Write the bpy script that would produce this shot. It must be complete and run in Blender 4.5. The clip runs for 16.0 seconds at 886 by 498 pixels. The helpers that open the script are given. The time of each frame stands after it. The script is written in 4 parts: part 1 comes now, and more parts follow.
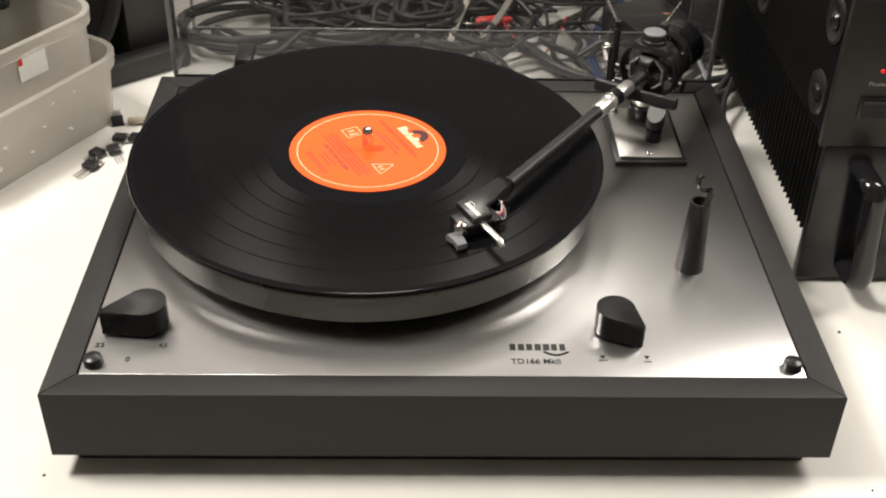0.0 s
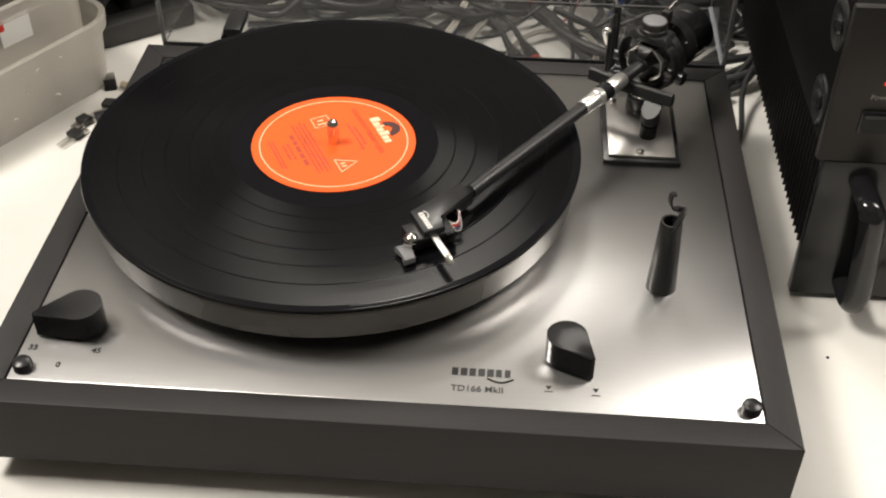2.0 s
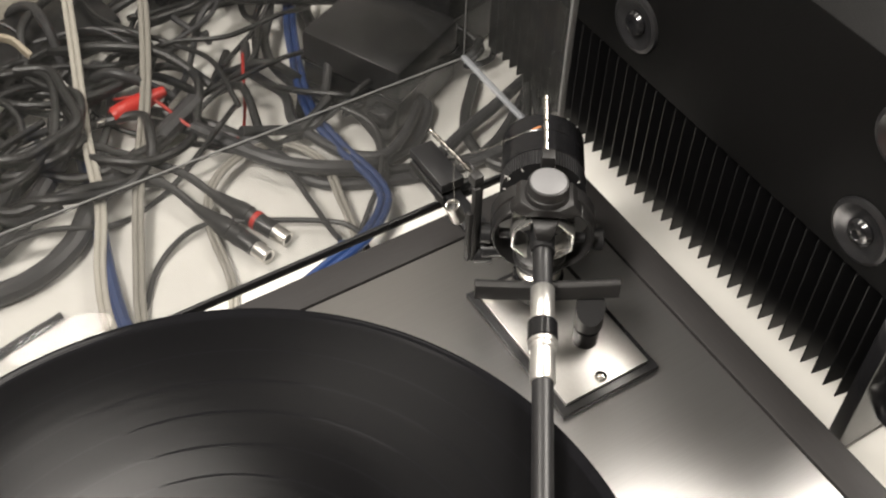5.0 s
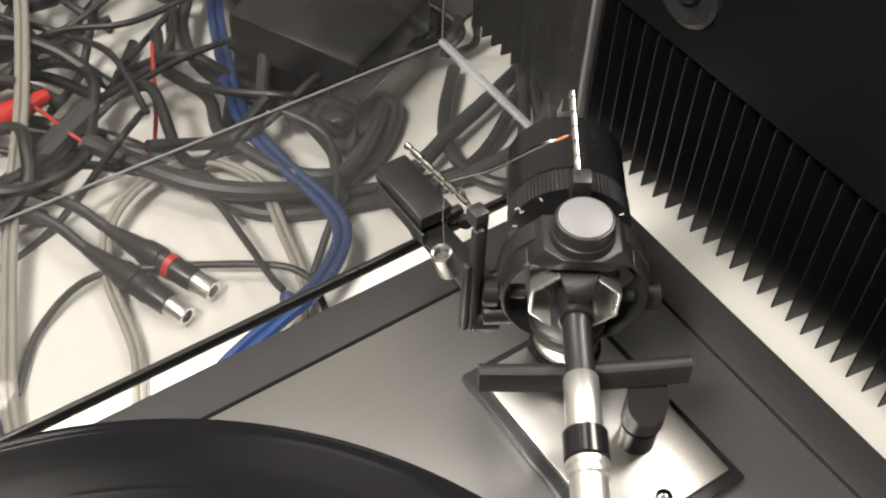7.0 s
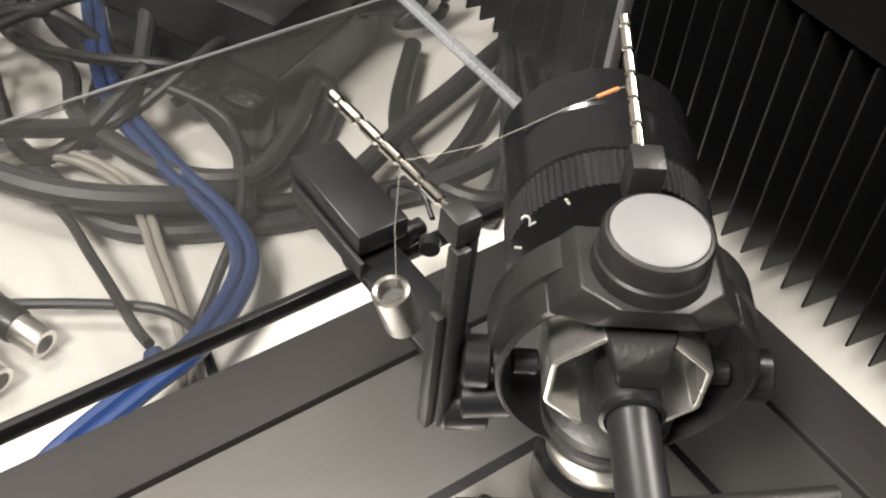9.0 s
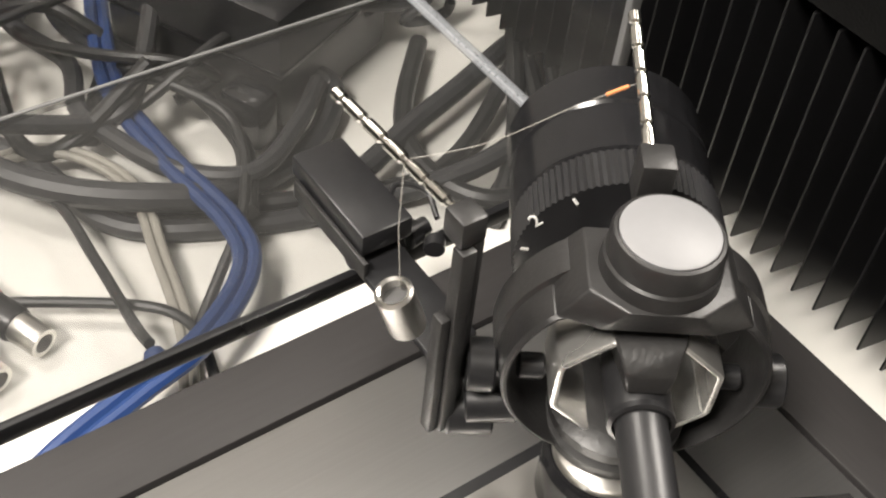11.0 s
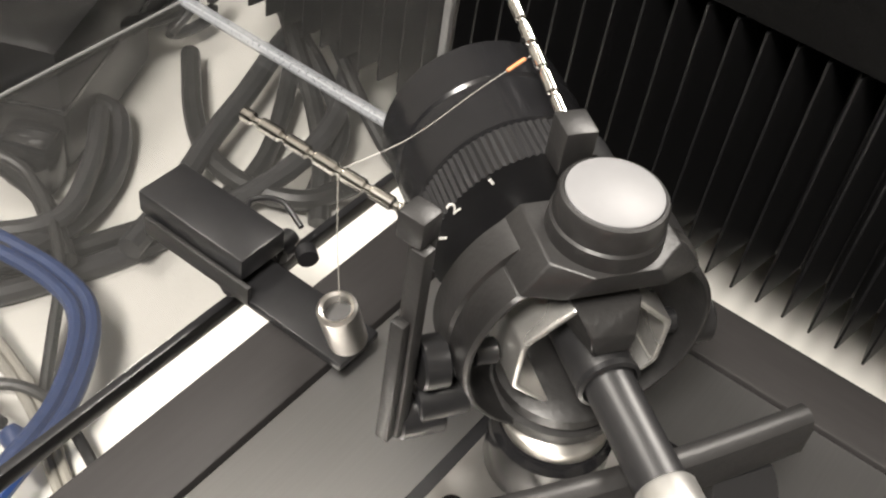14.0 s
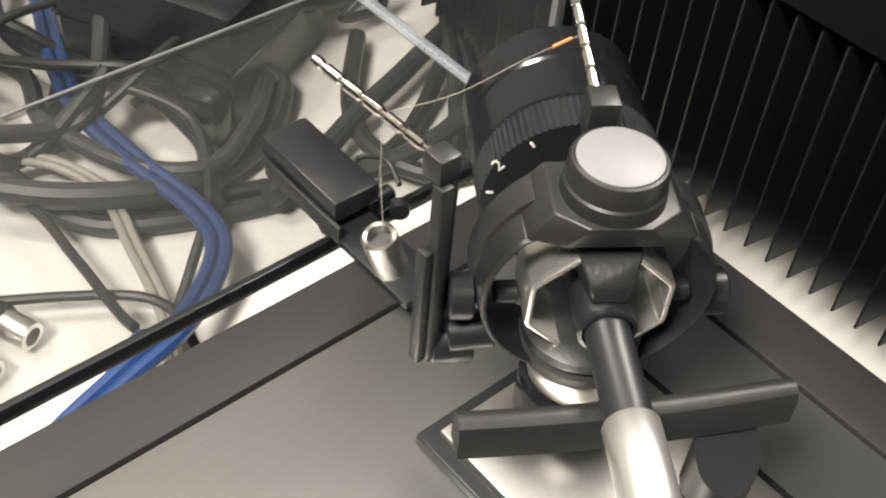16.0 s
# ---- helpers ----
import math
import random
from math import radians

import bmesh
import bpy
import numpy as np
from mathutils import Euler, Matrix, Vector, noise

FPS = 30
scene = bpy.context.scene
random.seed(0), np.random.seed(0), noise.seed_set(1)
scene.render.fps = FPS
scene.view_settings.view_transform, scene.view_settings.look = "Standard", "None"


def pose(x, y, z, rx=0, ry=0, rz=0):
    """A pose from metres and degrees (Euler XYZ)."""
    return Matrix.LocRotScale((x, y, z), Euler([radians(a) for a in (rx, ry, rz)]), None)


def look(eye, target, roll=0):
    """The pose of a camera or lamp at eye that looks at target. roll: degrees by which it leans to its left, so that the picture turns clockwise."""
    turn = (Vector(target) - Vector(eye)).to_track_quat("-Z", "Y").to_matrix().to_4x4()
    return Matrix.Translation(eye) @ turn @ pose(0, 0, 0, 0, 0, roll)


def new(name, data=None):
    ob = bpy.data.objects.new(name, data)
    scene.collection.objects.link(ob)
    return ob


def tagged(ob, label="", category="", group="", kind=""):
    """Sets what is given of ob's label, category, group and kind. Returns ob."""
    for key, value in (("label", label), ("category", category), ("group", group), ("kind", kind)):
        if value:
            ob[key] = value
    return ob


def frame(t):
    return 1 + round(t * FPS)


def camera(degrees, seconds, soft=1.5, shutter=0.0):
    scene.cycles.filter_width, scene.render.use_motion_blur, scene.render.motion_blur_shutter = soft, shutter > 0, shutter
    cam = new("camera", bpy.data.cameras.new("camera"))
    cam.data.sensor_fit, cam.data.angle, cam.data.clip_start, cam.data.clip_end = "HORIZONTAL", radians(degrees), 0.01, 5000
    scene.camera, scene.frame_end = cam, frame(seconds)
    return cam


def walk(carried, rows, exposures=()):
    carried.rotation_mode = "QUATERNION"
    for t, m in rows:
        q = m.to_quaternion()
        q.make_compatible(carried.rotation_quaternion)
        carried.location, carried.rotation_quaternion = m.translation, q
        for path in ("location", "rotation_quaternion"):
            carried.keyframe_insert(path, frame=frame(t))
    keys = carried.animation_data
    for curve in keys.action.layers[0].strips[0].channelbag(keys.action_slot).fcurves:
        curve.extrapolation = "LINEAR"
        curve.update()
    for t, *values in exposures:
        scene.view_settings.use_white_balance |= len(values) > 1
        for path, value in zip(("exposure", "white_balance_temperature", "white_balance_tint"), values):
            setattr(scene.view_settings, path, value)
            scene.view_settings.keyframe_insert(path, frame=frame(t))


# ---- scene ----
# camera and its way
cam = camera(42, 16.0, soft=2.1)
ROWS = [
    (0, look((-0.0169, -0.4548, 0.4163), (-0.0071, -0.1311, 0.1815), 1.46)),
    (0.5, look((-0.0088, -0.4549, 0.4157), (0.0003, -0.1312, 0.1808), 1.23)),
    (1, look((0.0122, -0.4462, 0.4274), (0.0153, -0.1271, 0.1862), 1.13)),
    (1.5, look((0.0448, -0.4278, 0.4320), (0.0350, -0.1153, 0.1825), 1.17)),
    (2, look((0.0601, -0.3906, 0.4405), (0.0387, -0.0868, 0.1812), 0.38)),
    (2.5, look((0.0315, -0.3203, 0.4378), (0.0140, -0.0214, 0.1727), 0.19)),
    (3, look((-0.0072, -0.2332, 0.4152), (0.0195, 0.0613, 0.1458), 0.31)),
    (3.5, look((-0.0323, -0.1525, 0.4163), (0.0356, 0.1255, 0.1369), -1.80)),
    (4, look((-0.0268, -0.0957, 0.4288), (0.0560, 0.1653, 0.1372), -6.59)),
    (4.5, look((-0.1047, -0.0394, 0.4121), (0.0492, 0.2009, 0.1318), 3.25)),
    (5, look((-0.0657, 0.0295, 0.4019), (0.0784, 0.2501, 0.1009), 1.99)),
    (7.5, look((0.0042, 0.1494, 0.2670), (0.1607, 0.3612, -0.0341), 3.02)),
    (8, look((0.0249, 0.1753, 0.2371), (0.1813, 0.3875, -0.0637), 3.31)),
    (8.5, look((0.0368, 0.1921, 0.2106), (0.2019, 0.4081, -0.0829), 4.59)),
    (9, look((0.0474, 0.2085, 0.1883), (0.2235, 0.4207, -0.1014), 6.66)),
    (11.5, look((0.0495, 0.2127, 0.1843), (0.2227, 0.4254, -0.1068), 6.56)),
    (12, look((0.0419, 0.2180, 0.1825), (0.2113, 0.4229, -0.1163), 5.54)),
    (12.5, look((0.0341, 0.2231, 0.1820), (0.2403, 0.4009, -0.1110), 9.95)),
    (13, look((0.0303, 0.2322, 0.1787), (0.2537, 0.3946, -0.1106), 10.82)),
    (13.5, look((0.0278, 0.2367, 0.1773), (0.2647, 0.3824, -0.1102), 10.09)),
    (14, look((0.0274, 0.2376, 0.1806), (0.2705, 0.3804, -0.1031), 9.82)),
    (14.5, look((0.0281, 0.2353, 0.1882), (0.2668, 0.3958, -0.0897), 5.40)),
    (15, look((0.0245, 0.2304, 0.1891), (0.2639, 0.3989, -0.0836), 5.92)),
    (15.5, look((0.0287, 0.2142, 0.1906), (0.2526, 0.3948, -0.0874), 5.48)),
    (16, look((0.0276, 0.1969, 0.1927), (0.2233, 0.3975, -0.0926), 5.76)),
]

walk(cam, ROWS, [(0, -0.72), (2, -0.92), (3, -0.92), (3.5, -0.68), (5, -0.33), (7.5, -0.02), (9, 0.08), (12, 0.20), (14, 0.22), (16, 0.24)])

# light: a dim closed workshop lit by small round lamps over the bench, plus added fill
world = bpy.data.worlds.new("world")
scene.world = world
world.use_nodes = True
world.node_tree.nodes["Background"].inputs["Color"].default_value = (1.0, 0.93, 0.84, 1)
world.node_tree.nodes["Background"].inputs["Strength"].default_value = 0.04


def lamp(name, at_, to, size, watts, colour=(1.0, 0.935, 0.855)):
    data = bpy.data.lights.new(name, "AREA")
    data.shape, data.size, data.energy, data.color = "DISK", size, watts, colour
    ob = new(name, data)
    ob.matrix_world = look(at_, to)
    return ob


# the third is no known lamp, added in the row to brighten the top plate
for x, y, size, watts in ((-0.40, 0.70, 0.17, 0.25), (-0.06, 0.70, 0.17, 4.4), (0.28, 0.68, 0.17, 0.5), (0.72, 0.28, 0.38, 12.0)):
    lamp("bench_lamp", (x, y, 0.72), (x * 0.3, 0.2, 0), size, watts)
# added fill from the upper left, no known source; brightens bench beside the amplifiers
lamp("fill_lamp", (-0.90, 0.10, 1.56), (0.15, 0.2, 0), 0.45, 66.0)


# materials
def mat(name, colour, rough=0.5, metal=0.0, grain=200.0, vary=0.15, bump=0.0, stretch=(1, 1, 1), stain=0.0, coat=0.0, aniso=0.0, radial=False,
        alpha=1.0, trans=0.0, rough_vary=0.08, ior=1.5, spec=0.5):
    m = bpy.data.materials.new(name)
    m.use_nodes = True
    nt = m.node_tree
    b = nt.nodes["Principled BSDF"]
    L = nt.links.new
    tc = nt.nodes.new("ShaderNodeTexCoord")
    mp = nt.nodes.new("ShaderNodeMapping")
    mp.inputs["Scale"].default_value = stretch
    L(tc.outputs["Object"], mp.inputs["Vector"])
    n1 = nt.nodes.new("ShaderNodeTexNoise")
    n1.inputs["Scale"].default_value = grain
    n1.inputs["Detail"].default_value = 5
    L(mp.outputs["Vector"], n1.inputs["Vector"])
    n2 = nt.nodes.new("ShaderNodeTexNoise")
    n2.inputs["Scale"].default_value = 14
    n2.inputs["Detail"].default_value = 3
    L(tc.outputs["Object"], n2.inputs["Vector"])
    r = nt.nodes.new("ShaderNodeMapRange")
    r.inputs["To Min"].default_value, r.inputs["To Max"].default_value = 1 - vary, 1 + vary
    L(n1.outputs["Fac"], r.inputs["Value"])
    r2 = nt.nodes.new("ShaderNodeMapRange")
    r2.inputs["To Min"].default_value, r2.inputs["To Max"].default_value = 1 - max(stain, vary * 0.5), 1 + max(stain, vary * 0.5) * 0.6
    L(n2.outputs["Fac"], r2.inputs["Value"])
    mul = nt.nodes.new("ShaderNodeMath")
    mul.operation = "MULTIPLY"
    L(r.outputs[0], mul.inputs[0])
    L(r2.outputs[0], mul.inputs[1])
    sc = nt.nodes.new("ShaderNodeVectorMath")
    sc.operation = "SCALE"
    sc.inputs[0].default_value = colour
    L(mul.outputs[0], sc.inputs["Scale"])
    L(sc.outputs[0], b.inputs["Base Color"])
    rr = nt.nodes.new("ShaderNodeMapRange")
    rr.inputs["To Min"].default_value, rr.inputs["To Max"].default_value = max(0.02, rough - rough_vary), min(1, rough + rough_vary)
    L(n2.outputs["Fac"], rr.inputs["Value"])
    L(rr.outputs[0], b.inputs["Roughness"])
    b.inputs["Metallic"].default_value = metal
    b.inputs["IOR"].default_value = ior
    b.inputs["Specular IOR Level"].default_value = spec
    b.inputs["Coat Weight"].default_value = coat
    b.inputs["Alpha"].default_value = alpha
    b.inputs["Transmission Weight"].default_value = trans
    if aniso:
        b.inputs["Anisotropic"].default_value = aniso
        tg = nt.nodes.new("ShaderNodeTangent")
        tg.direction_type, tg.axis = "RADIAL", "Z"
        if radial:
            L(tg.outputs[0], b.inputs["Tangent"])
    if bump:
        bp = nt.nodes.new("ShaderNodeBump")
        bp.inputs["Strength"].default_value, bp.inputs["Distance"].default_value = bump, 0.0006
        L(n1.outputs["Fac"], bp.inputs["Height"])
        L(bp.outputs[0], b.inputs["Normal"])
    return m


def fixed_tangent(m, vec):
    nt = m.node_tree
    c = nt.nodes.new("ShaderNodeCombineXYZ")
    for k in range(3):
        c.inputs[k].default_value = vec[k]
    nt.links.new(c.outputs[0], nt.nodes["Principled BSDF"].inputs["Tangent"])


M_TABLE = mat("cream_laminate", (0.78, 0.765, 0.72), 0.42, grain=90, vary=0.03, stain=0.07, bump=0.05)
M_PLINTH = mat("black_ash_vinyl", (0.023, 0.0215, 0.0215), 0.52, grain=700, vary=0.2, bump=0.12, spec=0.3, stretch=(0.12, 1, 1))
M_PLINTH_Y = mat("black_ash_vinyl_side", (0.023, 0.0215, 0.0215), 0.52, grain=700, vary=0.2, bump=0.12, spec=0.3, stretch=(1, 0.12, 1))
M_BASE = mat("black_board", (0.012, 0.012, 0.012), 0.7, grain=300, vary=0.2)
M_ALU = mat("brushed_aluminium", (0.64, 0.635, 0.63), 0.31, 1.0, grain=1500, vary=0.06, bump=0.06, stretch=(0.02, 1, 1), aniso=0.6, rough_vary=0.012)
fixed_tangent(M_ALU, (1, 0, 0))
M_PLATTER = mat("turned_aluminium", (0.33, 0.325, 0.315), 0.26, 1.0, grain=900, vary=0.08, stretch=(1, 1, 4), aniso=0.6, radial=True)
M_RUBBER = mat("black_rubber", (0.015, 0.015, 0.016), 0.65, grain=600, vary=0.2)
M_VINYL = mat("record_vinyl", (0.004, 0.004, 0.0045), 0.20, grain=500, vary=0.2, aniso=0.92, radial=True, rough_vary=0.03, spec=0.10)
M_VINYL_FLAT = mat("record_vinyl_smooth", (0.007, 0.007, 0.008), 0.09, grain=300, vary=0.2, rough_vary=0.02, spec=0.06)
M_LABEL = mat("orange_label_paper", (0.92, 0.115, 0.018), 0.55, grain=500, vary=0.05, stain=0.05, spec=0.2)
M_PRINT = mat("black_print", (0.05, 0.012, 0.01), 0.6, grain=700, vary=0.2)
M_PRINT_RED = mat("dark_red_print", (0.42, 0.045, 0.018), 0.6, grain=700, vary=0.2)
M_PRINT_WHITE = mat("cream_print", (0.85, 0.66, 0.42), 0.6, grain=700, vary=0.08)
M_INK = mat("panel_ink", (0.015, 0.015, 0.015), 0.5, grain=700, vary=0.2)
M_CHROME = mat("polished_steel", (0.72, 0.70, 0.66), 0.13, 1.0, grain=300, vary=0.06)
M_SATIN = mat("satin_nickel", (0.74, 0.72, 0.68), 0.3, 1.0, grain=500, vary=0.08)
M_BLACK = mat("black_plastic", (0.014, 0.014, 0.015), 0.3, grain=500, vary=0.25, bump=0.06)
M_GLOSS = mat("gloss_black_plastic", (0.010, 0.010, 0.011), 0.16, grain=400, vary=0.2)
M_DARK = mat("dark_grey_plastic", (0.016, 0.0155, 0.0155), 0.42, grain=900, vary=0.25, bump=0.15)
M_ARM = mat("black_anodised_tube", (0.016, 0.016, 0.017), 0.38, 0.0, grain=600, vary=0.2)
M_GREY = mat("grey_cap", (0.165, 0.165, 0.17), 0.5, 0.0, grain=500, vary=0.05, stain=0.04)
M_AMP = mat("black_powder_paint", (0.005, 0.005, 0.005), 0.48, grain=1400, vary=0.3, bump=0.25, spec=0.06)
M_AMP_FRONT = mat("dark_brushed_front", (0.032, 0.030, 0.028), 0.4, 0.6, grain=1500, vary=0.12, stretch=(0.03, 1, 1), bump=0.06)
M_FIN = mat("black_anodised_fin", (0.004, 0.004, 0.0045), 0.45, 0.0, grain=800, vary=0.2)
M_HANDLE = mat("gloss_black_handle", (0.012, 0.012, 0.013), 0.12, grain=400, vary=0.2)
M_TUB = mat("translucent_tub", (0.62, 0.59, 0.53), 0.34, grain=120, vary=0.05, stain=0.12, alpha=0.52, trans=0.15)
M_LID = mat("smoked_acrylic", (0.030, 0.030, 0.029), 0.06, grain=200, vary=0.02, alpha=0.34, rough_vary=0.02)
M_LID_EDGE = mat("acrylic_edge", (0.20, 0.20, 0.20), 0.2, grain=200, vary=0.1, alpha=0.75)
M_CABLE = mat("black_cable", (0.018, 0.018, 0.018), 0.42, grain=300, vary=0.2)
M_CABLE_DARK = mat("dark_grey_cable", (0.033, 0.033, 0.035), 0.45, grain=300, vary=0.2)
M_CABLE_GREY = mat("grey_cable", (0.30, 0.285, 0.25), 0.42, grain=300, vary=0.12)
M_CABLE_BLUE = mat("blue_cable", (0.015, 0.040, 0.135), 0.4, grain=300, vary=0.12)
M_CABLE_RED = mat("red_cable", (0.42, 0.03, 0.02), 0.4, grain=300, vary=0.12)
M_CABLE_CLEAR = mat("clear_speaker_cable", (0.60, 0.57, 0.50), 0.2, grain=300, vary=0.1, alpha=0.75)
M_RED = mat("red_plastic", (0.55, 0.03, 0.02), 0.35, grain=300, vary=0.1)
M_WHITE = mat("white_sticker", (0.78, 0.77, 0.74), 0.5, grain=200, vary=0.04)
M_CREAM = mat("cream_plastic", (0.66, 0.62, 0.52), 0.4, grain=200, vary=0.06)
M_BEIGE = mat("beige_plastic", (0.50, 0.43, 0.32), 0.5, grain=300, vary=0.12)
M_WALL = mat("painted_wall", (0.44, 0.425, 0.40), 0.8, grain=60, vary=0.05, stain=0.06)
M_FLOOR = mat("grey_lino", (0.22, 0.21, 0.19), 0.6, grain=60, vary=0.1)
M_CEIL = mat("ceiling_paint", (0.48, 0.465, 0.44), 0.8, grain=60, vary=0.03)
M_SPK = mat("speaker_cabinet", (0.020, 0.019, 0.018), 0.5, grain=500, vary=0.25, bump=0.1)
M_CONE = mat("speaker_cone", (0.016, 0.016, 0.016), 0.27, grain=200, vary=0.2)
M_COPPER = mat("orange_sleeve", (0.55, 0.20, 0.07), 0.4, grain=300, vary=0.1)
M_PLATE = mat("satin_plate", (0.60, 0.59, 0.57), 0.36, 1.0, grain=600, vary=0.06, rough_vary=0.03)
M_NICKEL = mat("bright_nickel", (0.86, 0.85, 0.82), 0.28, 0.9, grain=400, vary=0.06)
M_SEAM = mat("cloudy_seam", (0.42, 0.44, 0.47), 0.35, grain=900, vary=0.35, alpha=0.45)
M_THREAD = mat("nylon_thread", (0.45, 0.43, 0.39), 0.3, grain=300, vary=0.1, alpha=0.4)


def glow(name, colour, strength):
    m = bpy.data.materials.new(name)
    m.use_nodes = True
    b = m.node_tree.nodes["Principled BSDF"]
    b.inputs["Base Color"].default_value = (*colour, 1)
    b.inputs["Emission Color"].default_value = (*colour, 1)
    b.inputs["Emission Strength"].default_value = strength
    return m


M_LED = glow("red_led", (0.9, 0.02, 0.02), 0.8)
M_NEON = glow("lit_red_switch", (0.8, 0.03, 0.02), 0.55)


# geometry helpers; all in world metres
def put(bm, name, material, parent=None, smooth=True, label="", kind=""):
    bmesh.ops.recalc_face_normals(bm, faces=bm.faces)
    me = bpy.data.meshes.new(name)
    bm.to_mesh(me)
    bm.free()
    me.materials.append(material)
    if smooth:
        for p in me.polygons:
            p.use_smooth = True
        me.set_sharp_from_angle(angle=radians(35))
    ob = new(name, me)
    if parent is not None:
        ob.parent = parent
        if parent.type == "EMPTY":
            ob.matrix_parent_inverse = parent.matrix_basis.inverted()
    return tagged(ob, label, kind=kind)


def part(name, bm, material, parent, label="", smooth=True):
    return put(bm, name, material, parent, smooth, label)


def thing(name, place, label, category, group=""):
    ob = new(name)
    ob.empty_display_size = 0.01
    ob.matrix_basis = Matrix.Translation(place)
    return tagged(ob, label, category, group)


def box(x0, x1, y0, y1, z0, z1, bevel=0.0, bm=None, m=None, seg=2):
    tmp = bmesh.new()
    vs = bmesh.ops.create_cube(tmp, size=1)["verts"]
    for v in vs:
        v.co = Vector(((x0 + x1) / 2 + v.co.x * (x1 - x0), (y0 + y1) / 2 + v.co.y * (y1 - y0), (z0 + z1) / 2 + v.co.z * (z1 - z0)))
    if bevel:
        bmesh.ops.bevel(tmp, geom=tmp.edges[:], offset=bevel, segments=seg, affect="EDGES", profile=0.5)
    return merge(tmp, bm, m)


def merge(tmp, bm=None, m=None):
    if m is not None:
        bmesh.ops.transform(tmp, matrix=m, verts=tmp.verts)
    if bm is None:
        return tmp
    me = bpy.data.meshes.new("tmp")
    tmp.to_mesh(me)
    tmp.free()
    bm.from_mesh(me)
    bpy.data.meshes.remove(me)
    return bm


def frame_of(p, axis):
    """A matrix whose z runs along axis and whose origin is p."""
    a = Vector(axis).normalized()
    return Matrix.Translation(p) @ a.to_track_quat("Z", "Y").to_matrix().to_4x4()


def lathe(profile, p=(0, 0, 0), axis=(0, 0, 1), seg=48, bm=None, close=False):
    """Turns (radius, height) pairs about axis; zero radii close the ends."""
    tmp = bmesh.new()
    rings = []
    for r, h in profile:
        if r < 1e-6:
            rings.append([tmp.verts.new((0, 0, h))])
        else:
            rings.append([tmp.verts.new((r * math.cos(2 * math.pi * k / seg), r * math.sin(2 * math.pi * k / seg), h)) for k in range(seg)])
    pairs = list(zip(rings, rings[1:]))
    if close:
        pairs.append((rings[-1], rings[0]))
    for a, b in pairs:
        for k in range(seg):
            k2 = (k + 1) % seg
            if len(a) == 1 and len(b) == 1:
                continue
            if len(a) == 1:
                tmp.faces.new((a[0], b[k], b[k2]))
            elif len(b) == 1:
                tmp.faces.new((a[k], b[0], a[k2]))
            else:
                tmp.faces.new((a[k], b[k], b[k2], a[k2]))
    return merge(tmp, bm, frame_of(p, axis))


def rod(p0, p1, r, seg=20, bm=None, bevel=0.0004, r1=None):
    d = Vector(p1) - Vector(p0)
    h = d.length
    e = r if r1 is None else r1
    b = min(bevel, r * 0.4, h * 0.3)
    return lathe([(0, 0), (r - b, 0), (r, b), (e, h - b), (e - b, h), (0, h)], p0, d, seg, bm)


def prism(points, z0, z1, bevel=0.0, bm=None, m=None, seg=2):
    tmp = bmesh.new()
    lo = [tmp.verts.new((x, y, z0)) for x, y in points]
    hi = [tmp.verts.new((x, y, z1)) for x, y in points]
    n = len(points)
    tmp.faces.new(lo[::-1])
    top = tmp.faces.new(hi)
    for k in range(n):
        tmp.faces.new((lo[k], lo[(k + 1) % n], hi[(k + 1) % n], hi[k]))
    if bevel:
        bmesh.ops.bevel(tmp, geom=[e for e in top.edges], offset=bevel, segments=seg, affect="EDGES", profile=0.5)
    return merge(tmp, bm, m)


def smooth_path(pts, n=8):
    pts = [Vector(p) for p in pts]
    ext = [2 * pts[0] - pts[1]] + pts + [2 * pts[-1] - pts[-2]]
    out = []
    for i in range(1, len(ext) - 2):
        a, b, c, d = ext[i - 1:i + 3]
        for k in range(n):
            t = k / n
            out.append(0.5 * (2 * b + (c - a) * t + (2 * a - 5 * b + 4 * c - d) * t * t + (3 * b - a - 3 * c + d) * t ** 3))
    return out + [pts[-1]]


def sweep(pts, r, seg=10, bm=None, flat=1.0):
    """A tube of radius r along the points."""
    tmp = bmesh.new()
    up = Vector((0, 0, 1))
    rings = []
    for i, p in enumerate(pts):
        d = (pts[min(i + 1, len(pts) - 1)] - pts[max(i - 1, 0)]).normalized()
        s = d.cross(up)
        s = s.normalized() if s.length > 1e-3 else Vector((1, 0, 0))
        u = s.cross(d)
        rings.append([tmp.verts.new(p + (s * math.cos(a) + u * math.sin(a) * flat) * r) for a in (2 * math.pi * k / seg for k in range(seg))])
    for a, b in zip(rings, rings[1:]):
        for k in range(seg):
            tmp.faces.new((a[k], a[(k + 1) % seg], b[(k + 1) % seg], b[k]))
    tmp.faces.new(rings[0][::-1])
    tmp.faces.new(rings[-1])
    return merge(tmp, bm)


def words(text, size, m, name, material, parent, bold=0.0):
    """Lettering in the built-in font, a hair proud of its surface."""
    cu = bpy.data.curves.new(name, "FONT")
    cu.body, cu.size, cu.extrude, cu.offset = text, size, 0.0001, bold
    ob = bpy.data.objects.new(name, cu)
    scene.collection.objects.link(ob)
    me = bpy.data.meshes.new_from_object(ob.evaluated_get(bpy.context.evaluated_depsgraph_get()))
    bpy.data.objects.remove(ob)
    me.transform(m)
    me.materials.clear()
    me.materials.append(material)
    o = new(name, me)
    o.parent = parent
    if parent.type == "EMPTY":
        o.matrix_parent_inverse = parent.matrix_basis.inverted()
    return o


TABLE = -0.06  # the bench top; z = 0 is the deck's metal plate

